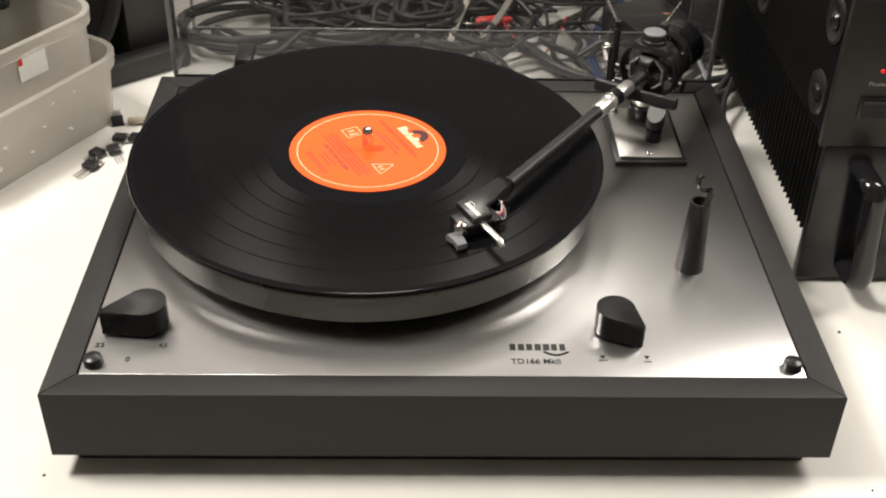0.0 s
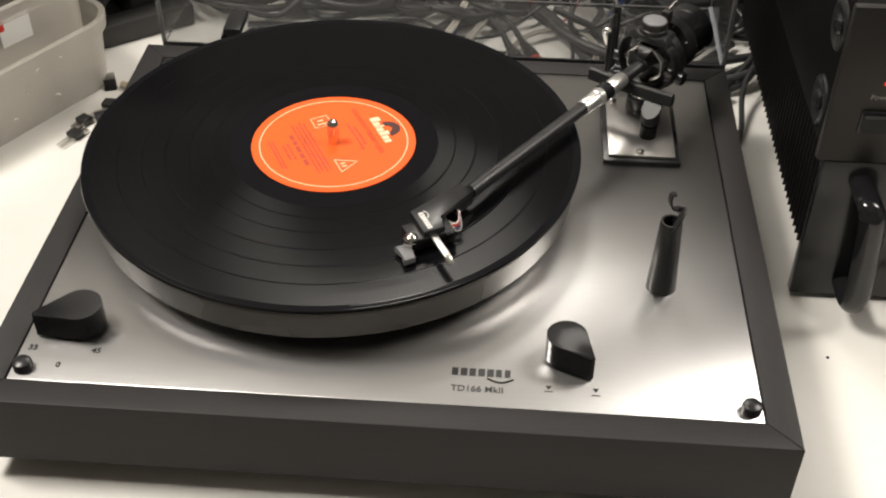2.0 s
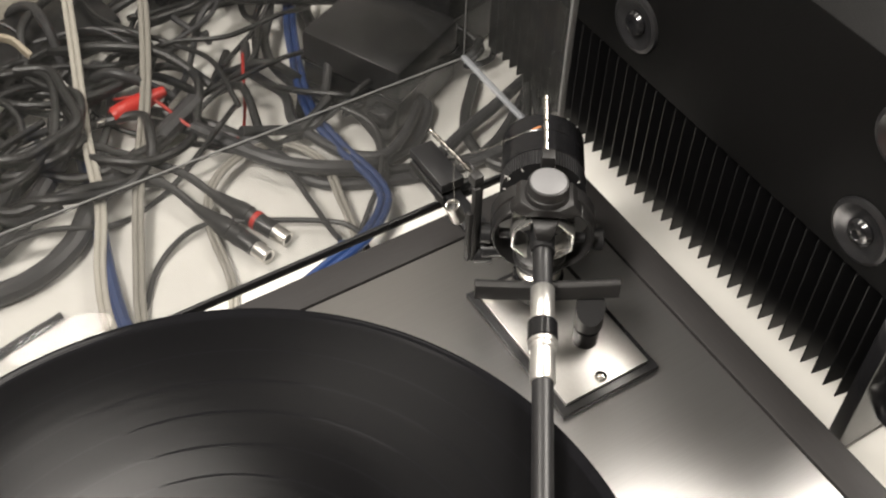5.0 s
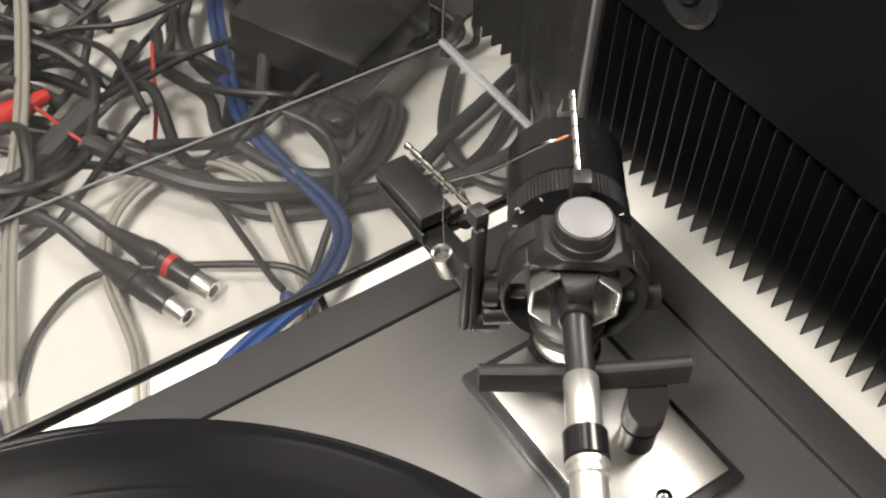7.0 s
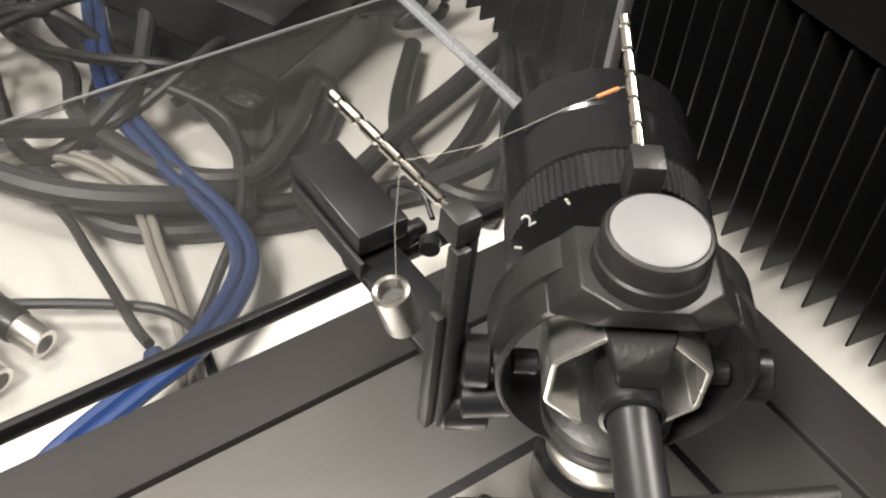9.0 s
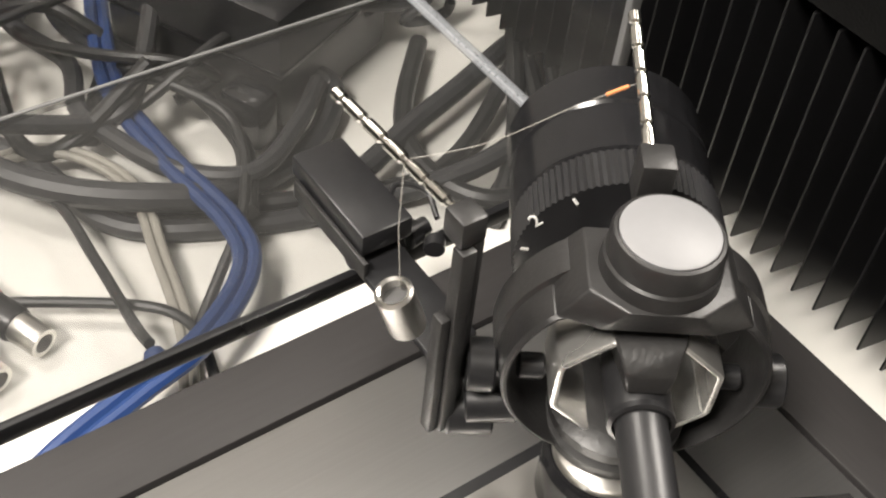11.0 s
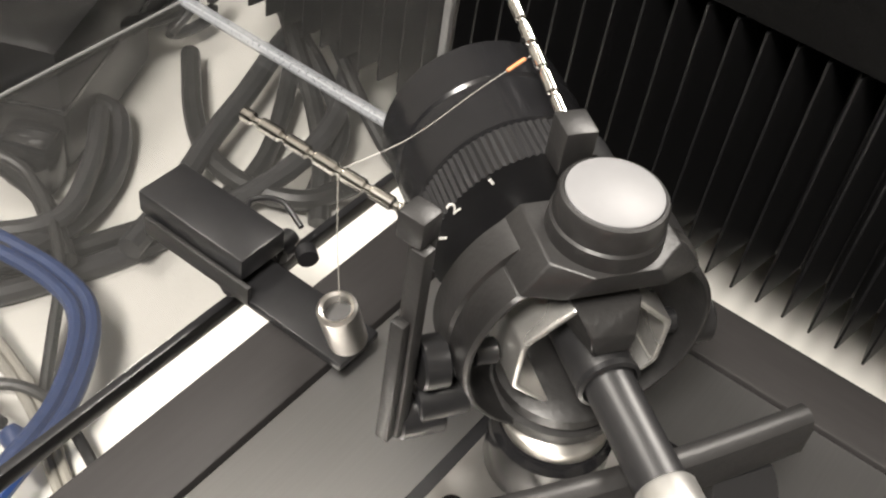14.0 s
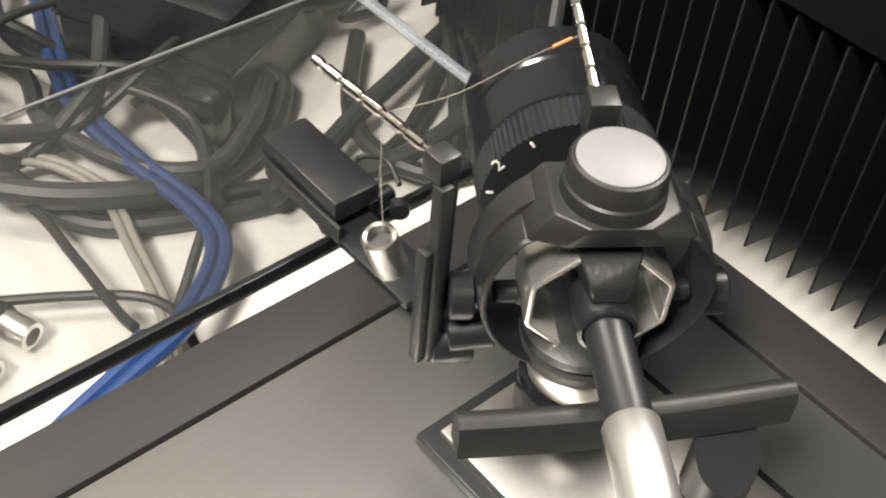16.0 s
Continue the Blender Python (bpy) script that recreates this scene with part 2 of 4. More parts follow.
# room
def wall(name, x0, x1, y0, y1, z0, z1, m):
    return tagged(put(box(x0, x1, y0, y1, z0, z1), name, m, smooth=False), kind="structure")


wall("floor", -2.1, 2.3, -2.3, 1.1, -0.88, -0.80, M_FLOOR)
wall("ceiling", -2.1, 2.3, -2.3, 1.1, 1.7, 1.76, M_CEIL)
wall("wall_north", -2.1, 2.3, 1.02, 1.1, -0.8, 1.7, M_WALL)
wall("wall_south", -2.1, 2.3, -2.3, -2.22, -0.8, 1.7, M_WALL)
wall("wall_west", -2.1, -2.02, -2.22, 1.02, -0.8, 1.7, M_WALL)
wall("wall_east", 2.22, 2.3, -2.22, 1.02, -0.8, 1.7, M_WALL)

bench = thing("workbench", (0.1, 0.4, -0.8), "cream laminate workbench top with faint scuffs", "workbench")
part("tabletop", box(-1.1, 1.3, -0.32, 1.0, TABLE - 0.03, TABLE, 0.002), M_TABLE, bench)
for x in (-1.0, 1.2):
    for y in (-0.25, 0.93):
        part("leg", box(x - 0.025, x + 0.025, y - 0.025, y + 0.025, -0.8, TABLE - 0.03, 0.002), M_BASE, bench)

# turntable
deck = thing("turntable", (0, 0.17, TABLE), "record player with black wood-grain plinth and brushed aluminium top plate", "turntable")
W, FR, D, RIM, PB = 0.212, -0.012, 0.342, 0.0165, -0.0445


def board(pts, m, name):
    part(name, prism(pts, PB, 0.0, 0.0007), m, deck, "black ash wood-grain board")


R2 = RIM - 0.0003
board([(-W, FR), (W, FR), (W - R2, FR + R2), (-W + R2, FR + R2)], M_PLINTH, "front_board")
board([(-W, D), (-W + R2, D - R2), (W - R2, D - R2), (W, D)], M_PLINTH, "rear_board")
board([(-W, FR + 0.0002), (-W + R2, FR + R2 + 0.0002), (-W + R2, D - R2 - 0.0002), (-W, D - 0.0002)], M_PLINTH_Y, "side_board")
board([(W, FR + 0.0002), (W, D - 0.0002), (W - R2, D - R2 - 0.0002), (W - R2, FR + R2 + 0.0002)], M_PLINTH_Y, "side_board")
part("base_panel", box(-0.203, 0.203, 0.000, 0.336, TABLE, PB, 0.001), M_BASE, deck, "black recessed base board")
part("top_plate", box(-W + RIM + 0.0006, W - RIM - 0.0006, FR + RIM + 0.0002, D - RIM - 0.0006, -0.004, -0.0006, 0.0003), M_ALU, deck, "brushed aluminium top plate")

# platter under the record
CX, CY = -0.0474, 0.1815
platter = part("platter", lathe([(0, 0.009), (0.139, 0.009), (0.1435, 0.0105), (0.146, 0.0125), (0.147, 0.0135), (0.147, 0.0285), (0.1462, 0.0295), (0.140, 0.030), (0, 0.030)], (CX, CY, -0.002), seg=160), M_PLATTER, deck, "turned aluminium platter")
part("mat", lathe([(0, 0.030), (0.1455, 0.030), (0.1455, 0.0325), (0.144, 0.0330), (0, 0.0330)], (CX, CY, -0.002), seg=128), M_RUBBER, platter, "black rubber mat")
part("spindle", lathe([(0, 0.03), (0.0036, 0.03), (0.0036, 0.0455), (0.0031, 0.0475), (0.0018, 0.0488), (0, 0.0491)], (CX, CY, 0.0005), seg=32), M_CHROME, platter, "polished steel spindle")
part("sub_platter", lathe([(0, -0.0004), (0.118, -0.0004), (0.118, 0.009), (0, 0.009)], (CX, CY, 0), seg=96), M_BASE, deck)


def drop_shape(cx, cy, r, tip, turn, n=30):
    """Outline of a teardrop knob: a round end and a pointed one."""
    pts = []
    half = math.acos(r / tip)
    for k in range(n + 1):
        a = half + (2 * math.pi - 2 * half) * k / n
        pts.append((r * math.cos(a), r * math.sin(a)))
    out = [(tip - 0.0006, -0.0012), (tip - 0.0006, 0.0012)]
    c, s = math.cos(turn), math.sin(turn)
    return [(cx + x * c - y * s, cy + x * s + y * c) for x, y in out + pts]


def knob(name, cx, cy, r, tip, turn, h, label):
    part(name, prism(drop_shape(cx, cy, r, tip, turn), 0.0012, h, 0.0011), M_GLOSS, deck, label)
    part("knob_shaft", rod((cx, cy, -0.0008), (cx, cy, 0.002), 0.006), M_SATIN, deck)


knob("speed_knob", -0.1655, 0.0450, 0.0118, 0.0255, radians(200), 0.0165, "glossy black teardrop speed knob")
knob("lift_knob", 0.0950, 0.0425, 0.0108, 0.0215, radians(-50), 0.0165, "glossy black teardrop lift knob")
for x, y in ((-0.1885, 0.0128), (0.1888, 0.0124)):
    part("corner_button", lathe([(0, 0.0055), (0.003, 0.0053), (0.0047, 0.0044), (0.0052, 0.003), (0.0052, -0.0006), (0, -0.0006)], (x, y, 0), seg=32), M_BLACK, deck, "round black plastic button")


def flat(text, x, y, size, name="lettering", bold=0.0, m=None):
    words(text, size, m or pose(x, y, -0.0004), name, M_INK, deck, bold)


flat("33", -0.1912, 0.0260, 0.0052, bold=0.0001)
flat("45", -0.1568, 0.0262, 0.0052, bold=0.0001)
flat("0", -0.1725, 0.0146, 0.0050, bold=0.0001)
flat("TD166 MkII", 0.0358, 0.0145, 0.0056, "model_lettering", 0.00008)


# maker's mark as plain bars with a swash under it
def mark_bars(x0, y0, w, h, m, material, parent, name, seed=3):
    rng = random.Random(seed)
    bm = bmesh.new()
    n = 7
    for k in range(n):
        a = x0 + w * k / n
        b = a + w / n * rng.uniform(0.66, 0.84)
        box(a, b, y0, y0 + h, 0, 0.0002, bm=bm, m=m)
    pts = [Vector((x0 + w * (0.58 + 0.42 * k / 12), y0 - h * 0.25 - h * 0.5 * math.sin(math.pi * k / 12), 0.0001)) for k in range(13)]
    tmp = sweep(pts, h * 0.11, 6)
    merge(tmp, bm, m)
    return part(name, bm, material, parent, smooth=False)


mark_bars(0.0358, 0.0255, 0.0322, 0.0052, pose(0, 0, -0.0005), M_INK, deck, "maker_mark")
for x in (0.0864, 0.1107):
    bm = prism([(x - 0.0016, 0.0212), (x, 0.0186), (x + 0.0016, 0.0212)], -0.0005, -0.0002)
    box(x - 0.0022, x + 0.0022, 0.0166 + (0.0006 if x < 0.1 else -0.0004), 0.0170 + (0.0006 if x < 0.1 else -0.0004), -0.0005, -0.0002, bm=bm)
    part("lift_symbol", bm, M_INK, deck, smooth=False)

# record on the platter: grooves, smooth bands between tracks, label
record = thing("vinyl_record", (CX, CY, 0.0311), "black vinyl record with an orange paper label on the platter", "record")
ZR = 0.0332
prof = [(0, 0.0313), (0.1435, 0.0313), (0.1495, 0.0316), (0.1505, 0.0323), (0.1503, ZR + 0.0002), (0.1492, ZR + 0.0004), (0.1478, ZR + 0.00005), (0.1472, ZR), (0.1466, ZR)]
part("disc", lathe(prof + [(0.0532, ZR), (0.0527, ZR), (0.0515, ZR - 0.0001), (0.0505, ZR - 0.0002), (0, ZR - 0.0002)], (CX, CY, 0), seg=192), M_VINYL_FLAT, record)
grv = random.Random(4)
edges = [0.1462, 0.1296, 0.1150, 0.1012, 0.0868, 0.0742, 0.0632]
for a, b in zip(edges, edges[1:]):
    rr = [a - 0.0005] + [a - 0.0005 - (a - b - 0.0010) * k / 14 for k in range(1, 14)] + [b + 0.0005]
    part("groove_band", lathe([(r, ZR + 0.00006 + (grv.uniform(-1, 1) * 0.000006 if 0 < k < len(rr) - 1 else 0)) for k, r in enumerate(rr)], (CX, CY, 0), seg=160), M_VINYL, record, "finely grooved band")
label = part("label", lathe([(0, ZR + 0.0003), (0.0499, ZR + 0.0003), (0.05, ZR + 0.0002), (0.05, ZR - 0.0001)], (CX, CY, 0), seg=128), M_LABEL, record, "orange paper label")
LM = pose(CX, CY, ZR + 0.0003, 0, 0, -62)
part("label_ring", lathe([(0.0447, 0.0), (0.0450, 0.00012), (0.0453, 0.0)], (CX, CY, ZR + 0.0003), seg=128), M_PRINT_WHITE, label)
part("label_ring", lathe([(0.0178, 0.0), (0.0180, 0.00012), (0.0182, 0.0)], (CX, CY, ZR + 0.0003), seg=96), M_PRINT_RED, label)
# logo at the head of the label: dark arch with a cream bar word
bm = bmesh.new()
arc = [(0.0082 * math.cos(math.pi * k / 16), 0.0345 + 0.0088 * math.sin(math.pi * k / 16)) for k in range(17)] + [(0.0035 * math.cos(math.pi - math.pi * k / 8), 0.0345 + 0.0035 * math.sin(math.pi * k / 8)) for k in range(9)]
prism(arc, 0, 0.00012, bm=bm, m=LM)
part("label_logo", bm, M_PRINT, label, smooth=False)
bm = bmesh.new()
xx = -0.0145
for wdt, hgt in ((0.0045, 0.0062), (0.0036, 0.0042), (0.0014, 0.0062), (0.0036, 0.0042), (0.0038, 0.0062), (0.0036, 0.0042), (0.0028, 0.0042)):
    box(xx, xx + wdt, 0.0285, 0.0285 + hgt, 0.0001, 0.00025, 0, bm, LM)
    xx += wdt + 0.0008
part("label_wordmark", bm, M_PRINT_WHITE, label, smooth=False)
rng = random.Random(8)
words("LOS MUROS TIENEN OJOS", 0.0044, LM @ pose(-0.0290, 0.0218, 0.0001), "title_print", M_PRINT_RED, label)
for y, w, h, m in ((0.0165, 0.020, 0.0012, M_PRINT_RED), (0.0135, 0.030, 0.0012, M_PRINT_RED), (-0.0115, 0.052, 0.0012, M_PRINT_RED), (-0.0140, 0.056, 0.0012, M_PRINT_RED),
                   (-0.0165, 0.050, 0.0012, M_PRINT_RED), (-0.0190, 0.054, 0.0012, M_PRINT_RED), (-0.0235, 0.034, 0.0026, M_PRINT_RED), (-0.0275, 0.018, 0.0013, M_PRINT_RED), (-0.0305, 0.016, 0.0013, M_PRINT_RED),
                   (-0.0352, 0.030, 0.0010, M_PRINT_RED), (-0.0372, 0.028, 0.0010, M_PRINT_RED)):
    bm = bmesh.new()
    x = -w / 2
    while x < w / 2:
        step = min(rng.uniform(1.0, 3.0) * h, w / 2 - x)
        box(x, x + step, y, y + h, 0, 0.0001, 0, bm, LM)
        x += step + h * 0.55
    part("print_line", bm, m, label, smooth=False)
bm = bmesh.new()
for a, b, c, d in ((-0.029, -0.018, -0.0055, -0.0051), (-0.029, -0.018, 0.0051, 0.0055), (-0.029, -0.0286, -0.005, 0.005), (-0.0184, -0.018, -0.005, 0.005), (-0.0255, -0.0245, -0.002, 0.002), (-0.0215, -0.0205, -0.003, 0.003)):
    box(a, b, c, d, 0, 0.0001, 0, bm, LM)
part("label_box", bm, M_PRINT_WHITE, label, smooth=False)
bm = bmesh.new()
tri = [(0.018, -0.006), (0.031, -0.006), (0.0245, 0.006)]
for k in range(3):
    sweep([LM @ Vector((*tri[k], 0.0001)), LM @ Vector((*tri[(k + 1) % 3], 0.0001))], 0.0003, 6, bm)
box(0.0225, 0.0235, -0.004, -0.001, 0, 0.0001, 0, bm, LM)
box(0.0255, 0.0265, -0.004, -0.001, 0, 0.0001, 0, bm, LM)
part("label_triangle", bm, M_PRINT_WHITE, label, smooth=False)

# tonearm: base plate, pillar, lift, gimbal, tube, headshell, counterweight, anti-skating
PV = Vector((0.1492, 0.2820, 0.0415))        # pivot
AD = Vector((-0.574, -0.819, 0.014)).normalized()   # along the tube, towards the head
SD = Vector((AD.y, -AD.x, 0)).normalized()   # to the arm's right, seen from the head
UP = Vector((0, 0, 1))


def along(d, s=0.0, u=0.0):
    return PV + AD * d + SD * s + UP * u


ARMM = Matrix((
    (AD.x, SD.x, 0, PV.x),
    (AD.y, SD.y, 0, PV.y),
    (0, 0, 1, PV.z),
    (0, 0, 0, 1)))          # local x along the tube, y to the side, z up

arm = thing("tonearm", (0.1492, 0.2820, 0.0), "black tonearm with chrome collar on a screwed metal base plate", "tonearm")
plate = part("base_plate", box(0.1238, 0.1668, 0.2230, 0.2912, 0.0026, 0.0046, 0.0004), M_PLATE, arm, "satin metal base plate")
part("gasket", box(0.1205, 0.1700, 0.2195, 0.2945, -0.0005, 0.0025, 0.0004), M_BLACK, plate, "black gasket")
for x, y in ((0.1440, 0.2265), (0.1282, 0.2860), (0.1622, 0.2860)):
    bm = lathe([(0, 0.0066), (0.0012, 0.0065), (0.0024, 0.0058), (0.0028, 0.0047), (0.0028, 0.0044), (0, 0.0044)], (x, y, 0), seg=24)
    screw = part("screw", bm, M_CHROME, plate, "chrome cross-head screw")
pillar = part("pillar", lathe([(0.0108, 0.0046), (0.0112, 0.0052), (0.0112, 0.0150), (0.0104, 0.0158), (0.0100, 0.0165), (0, 0.0165)], (PV.x - 0.001, PV.y - 0.002, 0), seg=48), M_GLOSS, arm, "dark turned pillar")
part("pillar_shoulder", lathe([(0, 0.0166), (0.0094, 0.0166), (0.0098, 0.0172), (0.0098, 0.0196), (0.0084, 0.0206), (0.0070, 0.0222), (0, 0.0222)], (PV.x - 0.001, PV.y - 0.002, 0), seg=48), M_SATIN, pillar, "bright shoulder")

# arm lift: post with slanted top and half-round bar
LX, LY = 0.1500, 0.2460
lift = part("lift_post", lathe([(0.0056, 0.0046), (0.0056, 0.0135), (0.0048, 0.0138), (0.0048, 0.0150), (0, 0.0150)], (LX, LY, 0), seg=36), M_GLOSS, arm, "black lift cylinder")
bm = lathe([(0, 0.0152), (0.0055, 0.0152), (0.0062, 0.0158), (0.0062, 0.0290), (0, 0.0290)], (LX, LY, 0), seg=36)
cut = bmesh.ops.bisect_plane(bm, geom=bm.verts[:] + bm.edges[:] + bm.faces[:], plane_co=(LX, LY, 0.0272), plane_no=(-0.35, -0.60, 0.72), clear_outer=True)
bmesh.ops.holes_fill(bm, edges=[e for e in bm.edges if e.is_boundary])
part("lift_cap", bm, M_ARM, lift, "black sleeve with a slanted top")
bm = bmesh.new()
n = 16
rings = []
for k in range(n + 1):
    t = k / n
    c = Vector((0.1105, 0.2745, 0.0345)).lerp(Vector((0.1625, 0.2445, 0.0345)), t) + Vector((-0.5, -0.84, 0)) * (0.0012 * math.sin(math.pi * t))
    prof = [(-0.0026, -0.0046), (0.0026, -0.0046), (0.0026, 0.0012), (0.0019, 0.0028), (0.0007, 0.0035), (-0.0007, 0.0035), (-0.0019, 0.0028), (-0.0026, 0.0012)]
    side = Vector((-0.507, -0.862, 0))
    rings.append([bm.verts.new(c + side * a + UP * b) for a, b in prof])
for a, b in zip(rings, rings[1:]):
    for k in range(8):
        bm.faces.new((a[k], a[(k + 1) % 8], b[(k + 1) % 8], b[k]))
bm.faces.new(rings[0][::-1])
bm.faces.new(rings[-1])
part("lift_bar", bm, M_DARK, arm, "dark half-round lift bar")

# outer gimbal yoke: a thick ring that faces along the tube, with a flat saddle on top
yoke = bmesh.new()
N = 72
R_OUT, R_IN = 0.0222, 0.0200
sec = [(-0.0078, R_IN), (-0.0084, R_IN + 0.0004), (-0.0084, R_OUT - 0.0010), (-0.0076, R_OUT), (-0.0010, R_OUT), (-0.0006, R_OUT - 0.0007), (0.0004, R_OUT - 0.0007), (0.0054, R_OUT - 0.0009), (0.0060, R_OUT - 0.0014), (0.0060, R_IN + 0.0004), (0.0054, R_IN)]
prev = first = None
for k in range(N):
    a = 2 * math.pi * k / N
    ring = []
    for x, r in sec:
        y, z = r * math.sin(a), r * math.cos(a)
        z = max(min(z, 0.0188), -0.0200 if r > R_IN + 0.001 else -0.0184)
        if r < R_IN + 0.002 and z > 0.0150:
            z = 0.0150 + (z - 0.0150) * 0.15
        ring.append(yoke.verts.new(ARMM @ Vector((x, y, z))))
    if prev:
        for j in range(len(sec)):
            yoke.faces.new((prev[j], prev[(j + 1) % len(sec)], ring[(j + 1) % len(sec)], ring[j]))
    else:
        first = ring
    prev = ring
for j in range(len(sec)):
    yoke.faces.new((prev[j], prev[(j + 1) % len(sec)], first[(j + 1) % len(sec)], first[j]))
yoke_ob = part("yoke", yoke, M_DARK, arm, "thick dark plastic gimbal ring")
# faceted saddle that carries the bearing cap
bm = bmesh.new()
lo = [(-0.0082, -0.0150), (0.0058, -0.0150), (0.0080, -0.0085), (0.0080, 0.0085), (0.0058, 0.0150), (-0.0082, 0.0150)]
hi = [(-0.0078, -0.0108), (0.0050, -0.0108), (0.0094, -0.0052), (0.0094, 0.0052), (0.0050, 0.0108), (-0.0078, 0.0108)]
a = [bm.verts.new(ARMM @ Vector((x, y, 0.0152))) for x, y in lo]
b = [bm.verts.new(ARMM @ Vector((x, y, 0.0208))) for x, y in hi]
bm.faces.new(a[::-1])
bm.faces.new(b)
for k in range(6):
    bm.faces.new((a[k], a[(k + 1) % 6], b[(k + 1) % 6], b[k]))
bmesh.ops.bevel(bm, geom=bm.edges[:], offset=0.0004, segments=2, affect="EDGES", profile=0.5)
part("saddle", bm, M_DARK, yoke_ob)
cap = part("bearing_cap", lathe([(0, 0.0200), (0.0092, 0.0200), (0.0090, 0.0236), (0.0086, 0.0240), (0.0086, 0.0274), (0.0082, 0.0282), (0.0077, 0.0284), (0.0075, 0.0282), (0, 0.0282)], PV, seg=56), M_DARK, arm, "dark bearing housing")
part("cap_disc", lathe([(0, 0.0288), (0.0072, 0.0288), (0.0075, 0.0286), (0.0075, 0.0281), (0, 0.0281)], PV, seg=56), M_GREY, cap, "plain grey disc")
# trunnions and lower collar
for s in (-1, 1):
    part("trunnion", rod(along(-0.001, s * 0.0215, -0.006), along(-0.001, s * 0.0262, -0.006), 0.0046), M_BLACK, yoke_ob)
part("bearing_cup", lathe([(0, -0.0195), (0.0112, -0.0195), (0.0118, -0.0185), (0.0118, -0.0165), (0.0104, -0.0160), (0.0104, -0.0150), (0.0116, -0.0146), (0.0116, -0.0125), (0.0085, -0.0105), (0, -0.0105)], PV, seg=40), M_DARK, arm, "dark lower bearing")
# inner ring, bright metal, eight-sided
bm = bmesh.new()
prev = first = None
for k in range(8):
    a = 2 * math.pi * (k + 0.5) / 8
    ring = []
    for x, r in ((-0.0060, 0.0128), (-0.0060, 0.0142), (0.0072, 0.0142), (0.0072, 0.0128)):
        ring.append(bm.verts.new(ARMM @ Vector((x, r * math.sin(a), r * math.cos(a) * 0.92 - 0.0005))))
    if prev:
        for j in range(4):
            bm.faces.new((prev[j], prev[(j + 1) % 4], ring[(j + 1) % 4], ring[j]))
    else:
        first = ring
    prev = ring
for j in range(4):
    bm.faces.new((prev[j], prev[(j + 1) % 4], first[(j + 1) % 4], first[j]))
bmesh.ops.bevel(bm, geom=bm.edges[:], offset=0.0006, segments=2, affect="EDGES", profile=0.5)
inner = part("inner_ring", bm, M_NICKEL, arm, "bright eight-sided gimbal ring")
for s in (-1, 1):
    part("bearing_screw", rod(along(0.001, s * 0.0138, -0.003), along(0.001, s * 0.0182, -0.003), 0.0022), M_BLACK, inner)
part("bearing_nut", rod(along(-0.002, -0.0112, 0.001), along(-0.002, -0.0126, 0.001), 0.0030, 6), M_CHROME, inner)
part("bearing_nut", rod(along(-0.002, 0.0112, 0.001), along(-0.002, 0.0126, 0.001), 0.0030, 6), M_CHROME, inner)
# faceted block over the tube
bm = bmesh.new()
a = [bm.verts.new(ARMM @ Vector(c)) for c in ((-0.004, -0.0078, 0.0132), (-0.004, 0.0078, 0.0132), (0.0072, 0.0056, 0.0122), (0.0072, -0.0056, 0.0122))]
b = [bm.verts.new(ARMM @ Vector(c)) for c in ((-0.004, -0.0052, 0.0030), (-0.004, 0.0052, 0.0030), (0.0118, 0.0032, 0.0052), (0.0118, -0.0032, 0.0052))]
c2 = [bm.verts.new(ARMM @ Vector(c)) for c in ((0.0112, 0.0038, 0.0088), (0.0112, -0.0038, 0.0088))]
bm.faces.new((a[0], a[1], a[2], a[3]))
bm.faces.new((b[3], b[2], b[1], b[0]))
bm.faces.new((a[0], b[0], b[1], a[1]))
bm.faces.new((a[3], a[2], c2[0], c2[1]))
bm.faces.new((c2[1], c2[0], b[2], b[3]))
bm.faces.new((a[1], b[1], b[2], c2[0], a[2]))
bm.faces.new((a[0], a[3], c2[1], b[3], b[0]))
bmesh.ops.bevel(bm, geom=bm.edges[:], offset=0.0004, segments=1, affect="EDGES")
part("tube_clamp", bm, M_DARK, arm, "faceted dark clamp block")

# tube, from the pivot to the headshell
part("rear_sleeve", lathe([(0, -0.004), (0.0052, -0.004), (0.0052, 0.011), (0.0046, 0.0125), (0.0041, 0.014), (0.0041, 0.0345), (0, 0.0345)], PV, AD, 28), M_ARM, arm, "matt black sleeve")
part("sleeve_rim", lathe([(0.0046, 0.0125), (0.0053, 0.0128), (0.0053, 0.0138), (0.0046, 0.0141)], PV, AD, 28, close=True), M_BLACK, arm)
part("front_ferrule", lathe([(0, 0.0335), (0.0046, 0.0335), (0.0049, 0.034), (0.0049, 0.0505), (0.0046, 0.0510), (0, 0.0510)], PV, AD, 32), M_NICKEL, arm, "bright metal ferrule")
bm = lathe([(0, 0.0510), (0.0050, 0.0510), (0.0060, 0.0516), (0.0060, 0.0596), (0.0054, 0.0602), (0, 0.0602)], PV, AD, 48)
part("locking_ring", bm, M_GLOSS, arm, "black locking ring")
part("collar", lathe([(0, 0.0602), (0.0052, 0.0602), (0.0059, 0.0607), (0.0059, 0.0622), (0.0050, 0.0626), (0.0050, 0.0634), (0.0056, 0.0637), (0.0056, 0.0648), (0.0050, 0.0655), (0.0050, 0.0795), (0.0047, 0.0800), (0, 0.0800)], PV, AD, 36), M_NICKEL, arm, "chrome collar")
HEAD_D = 0.192
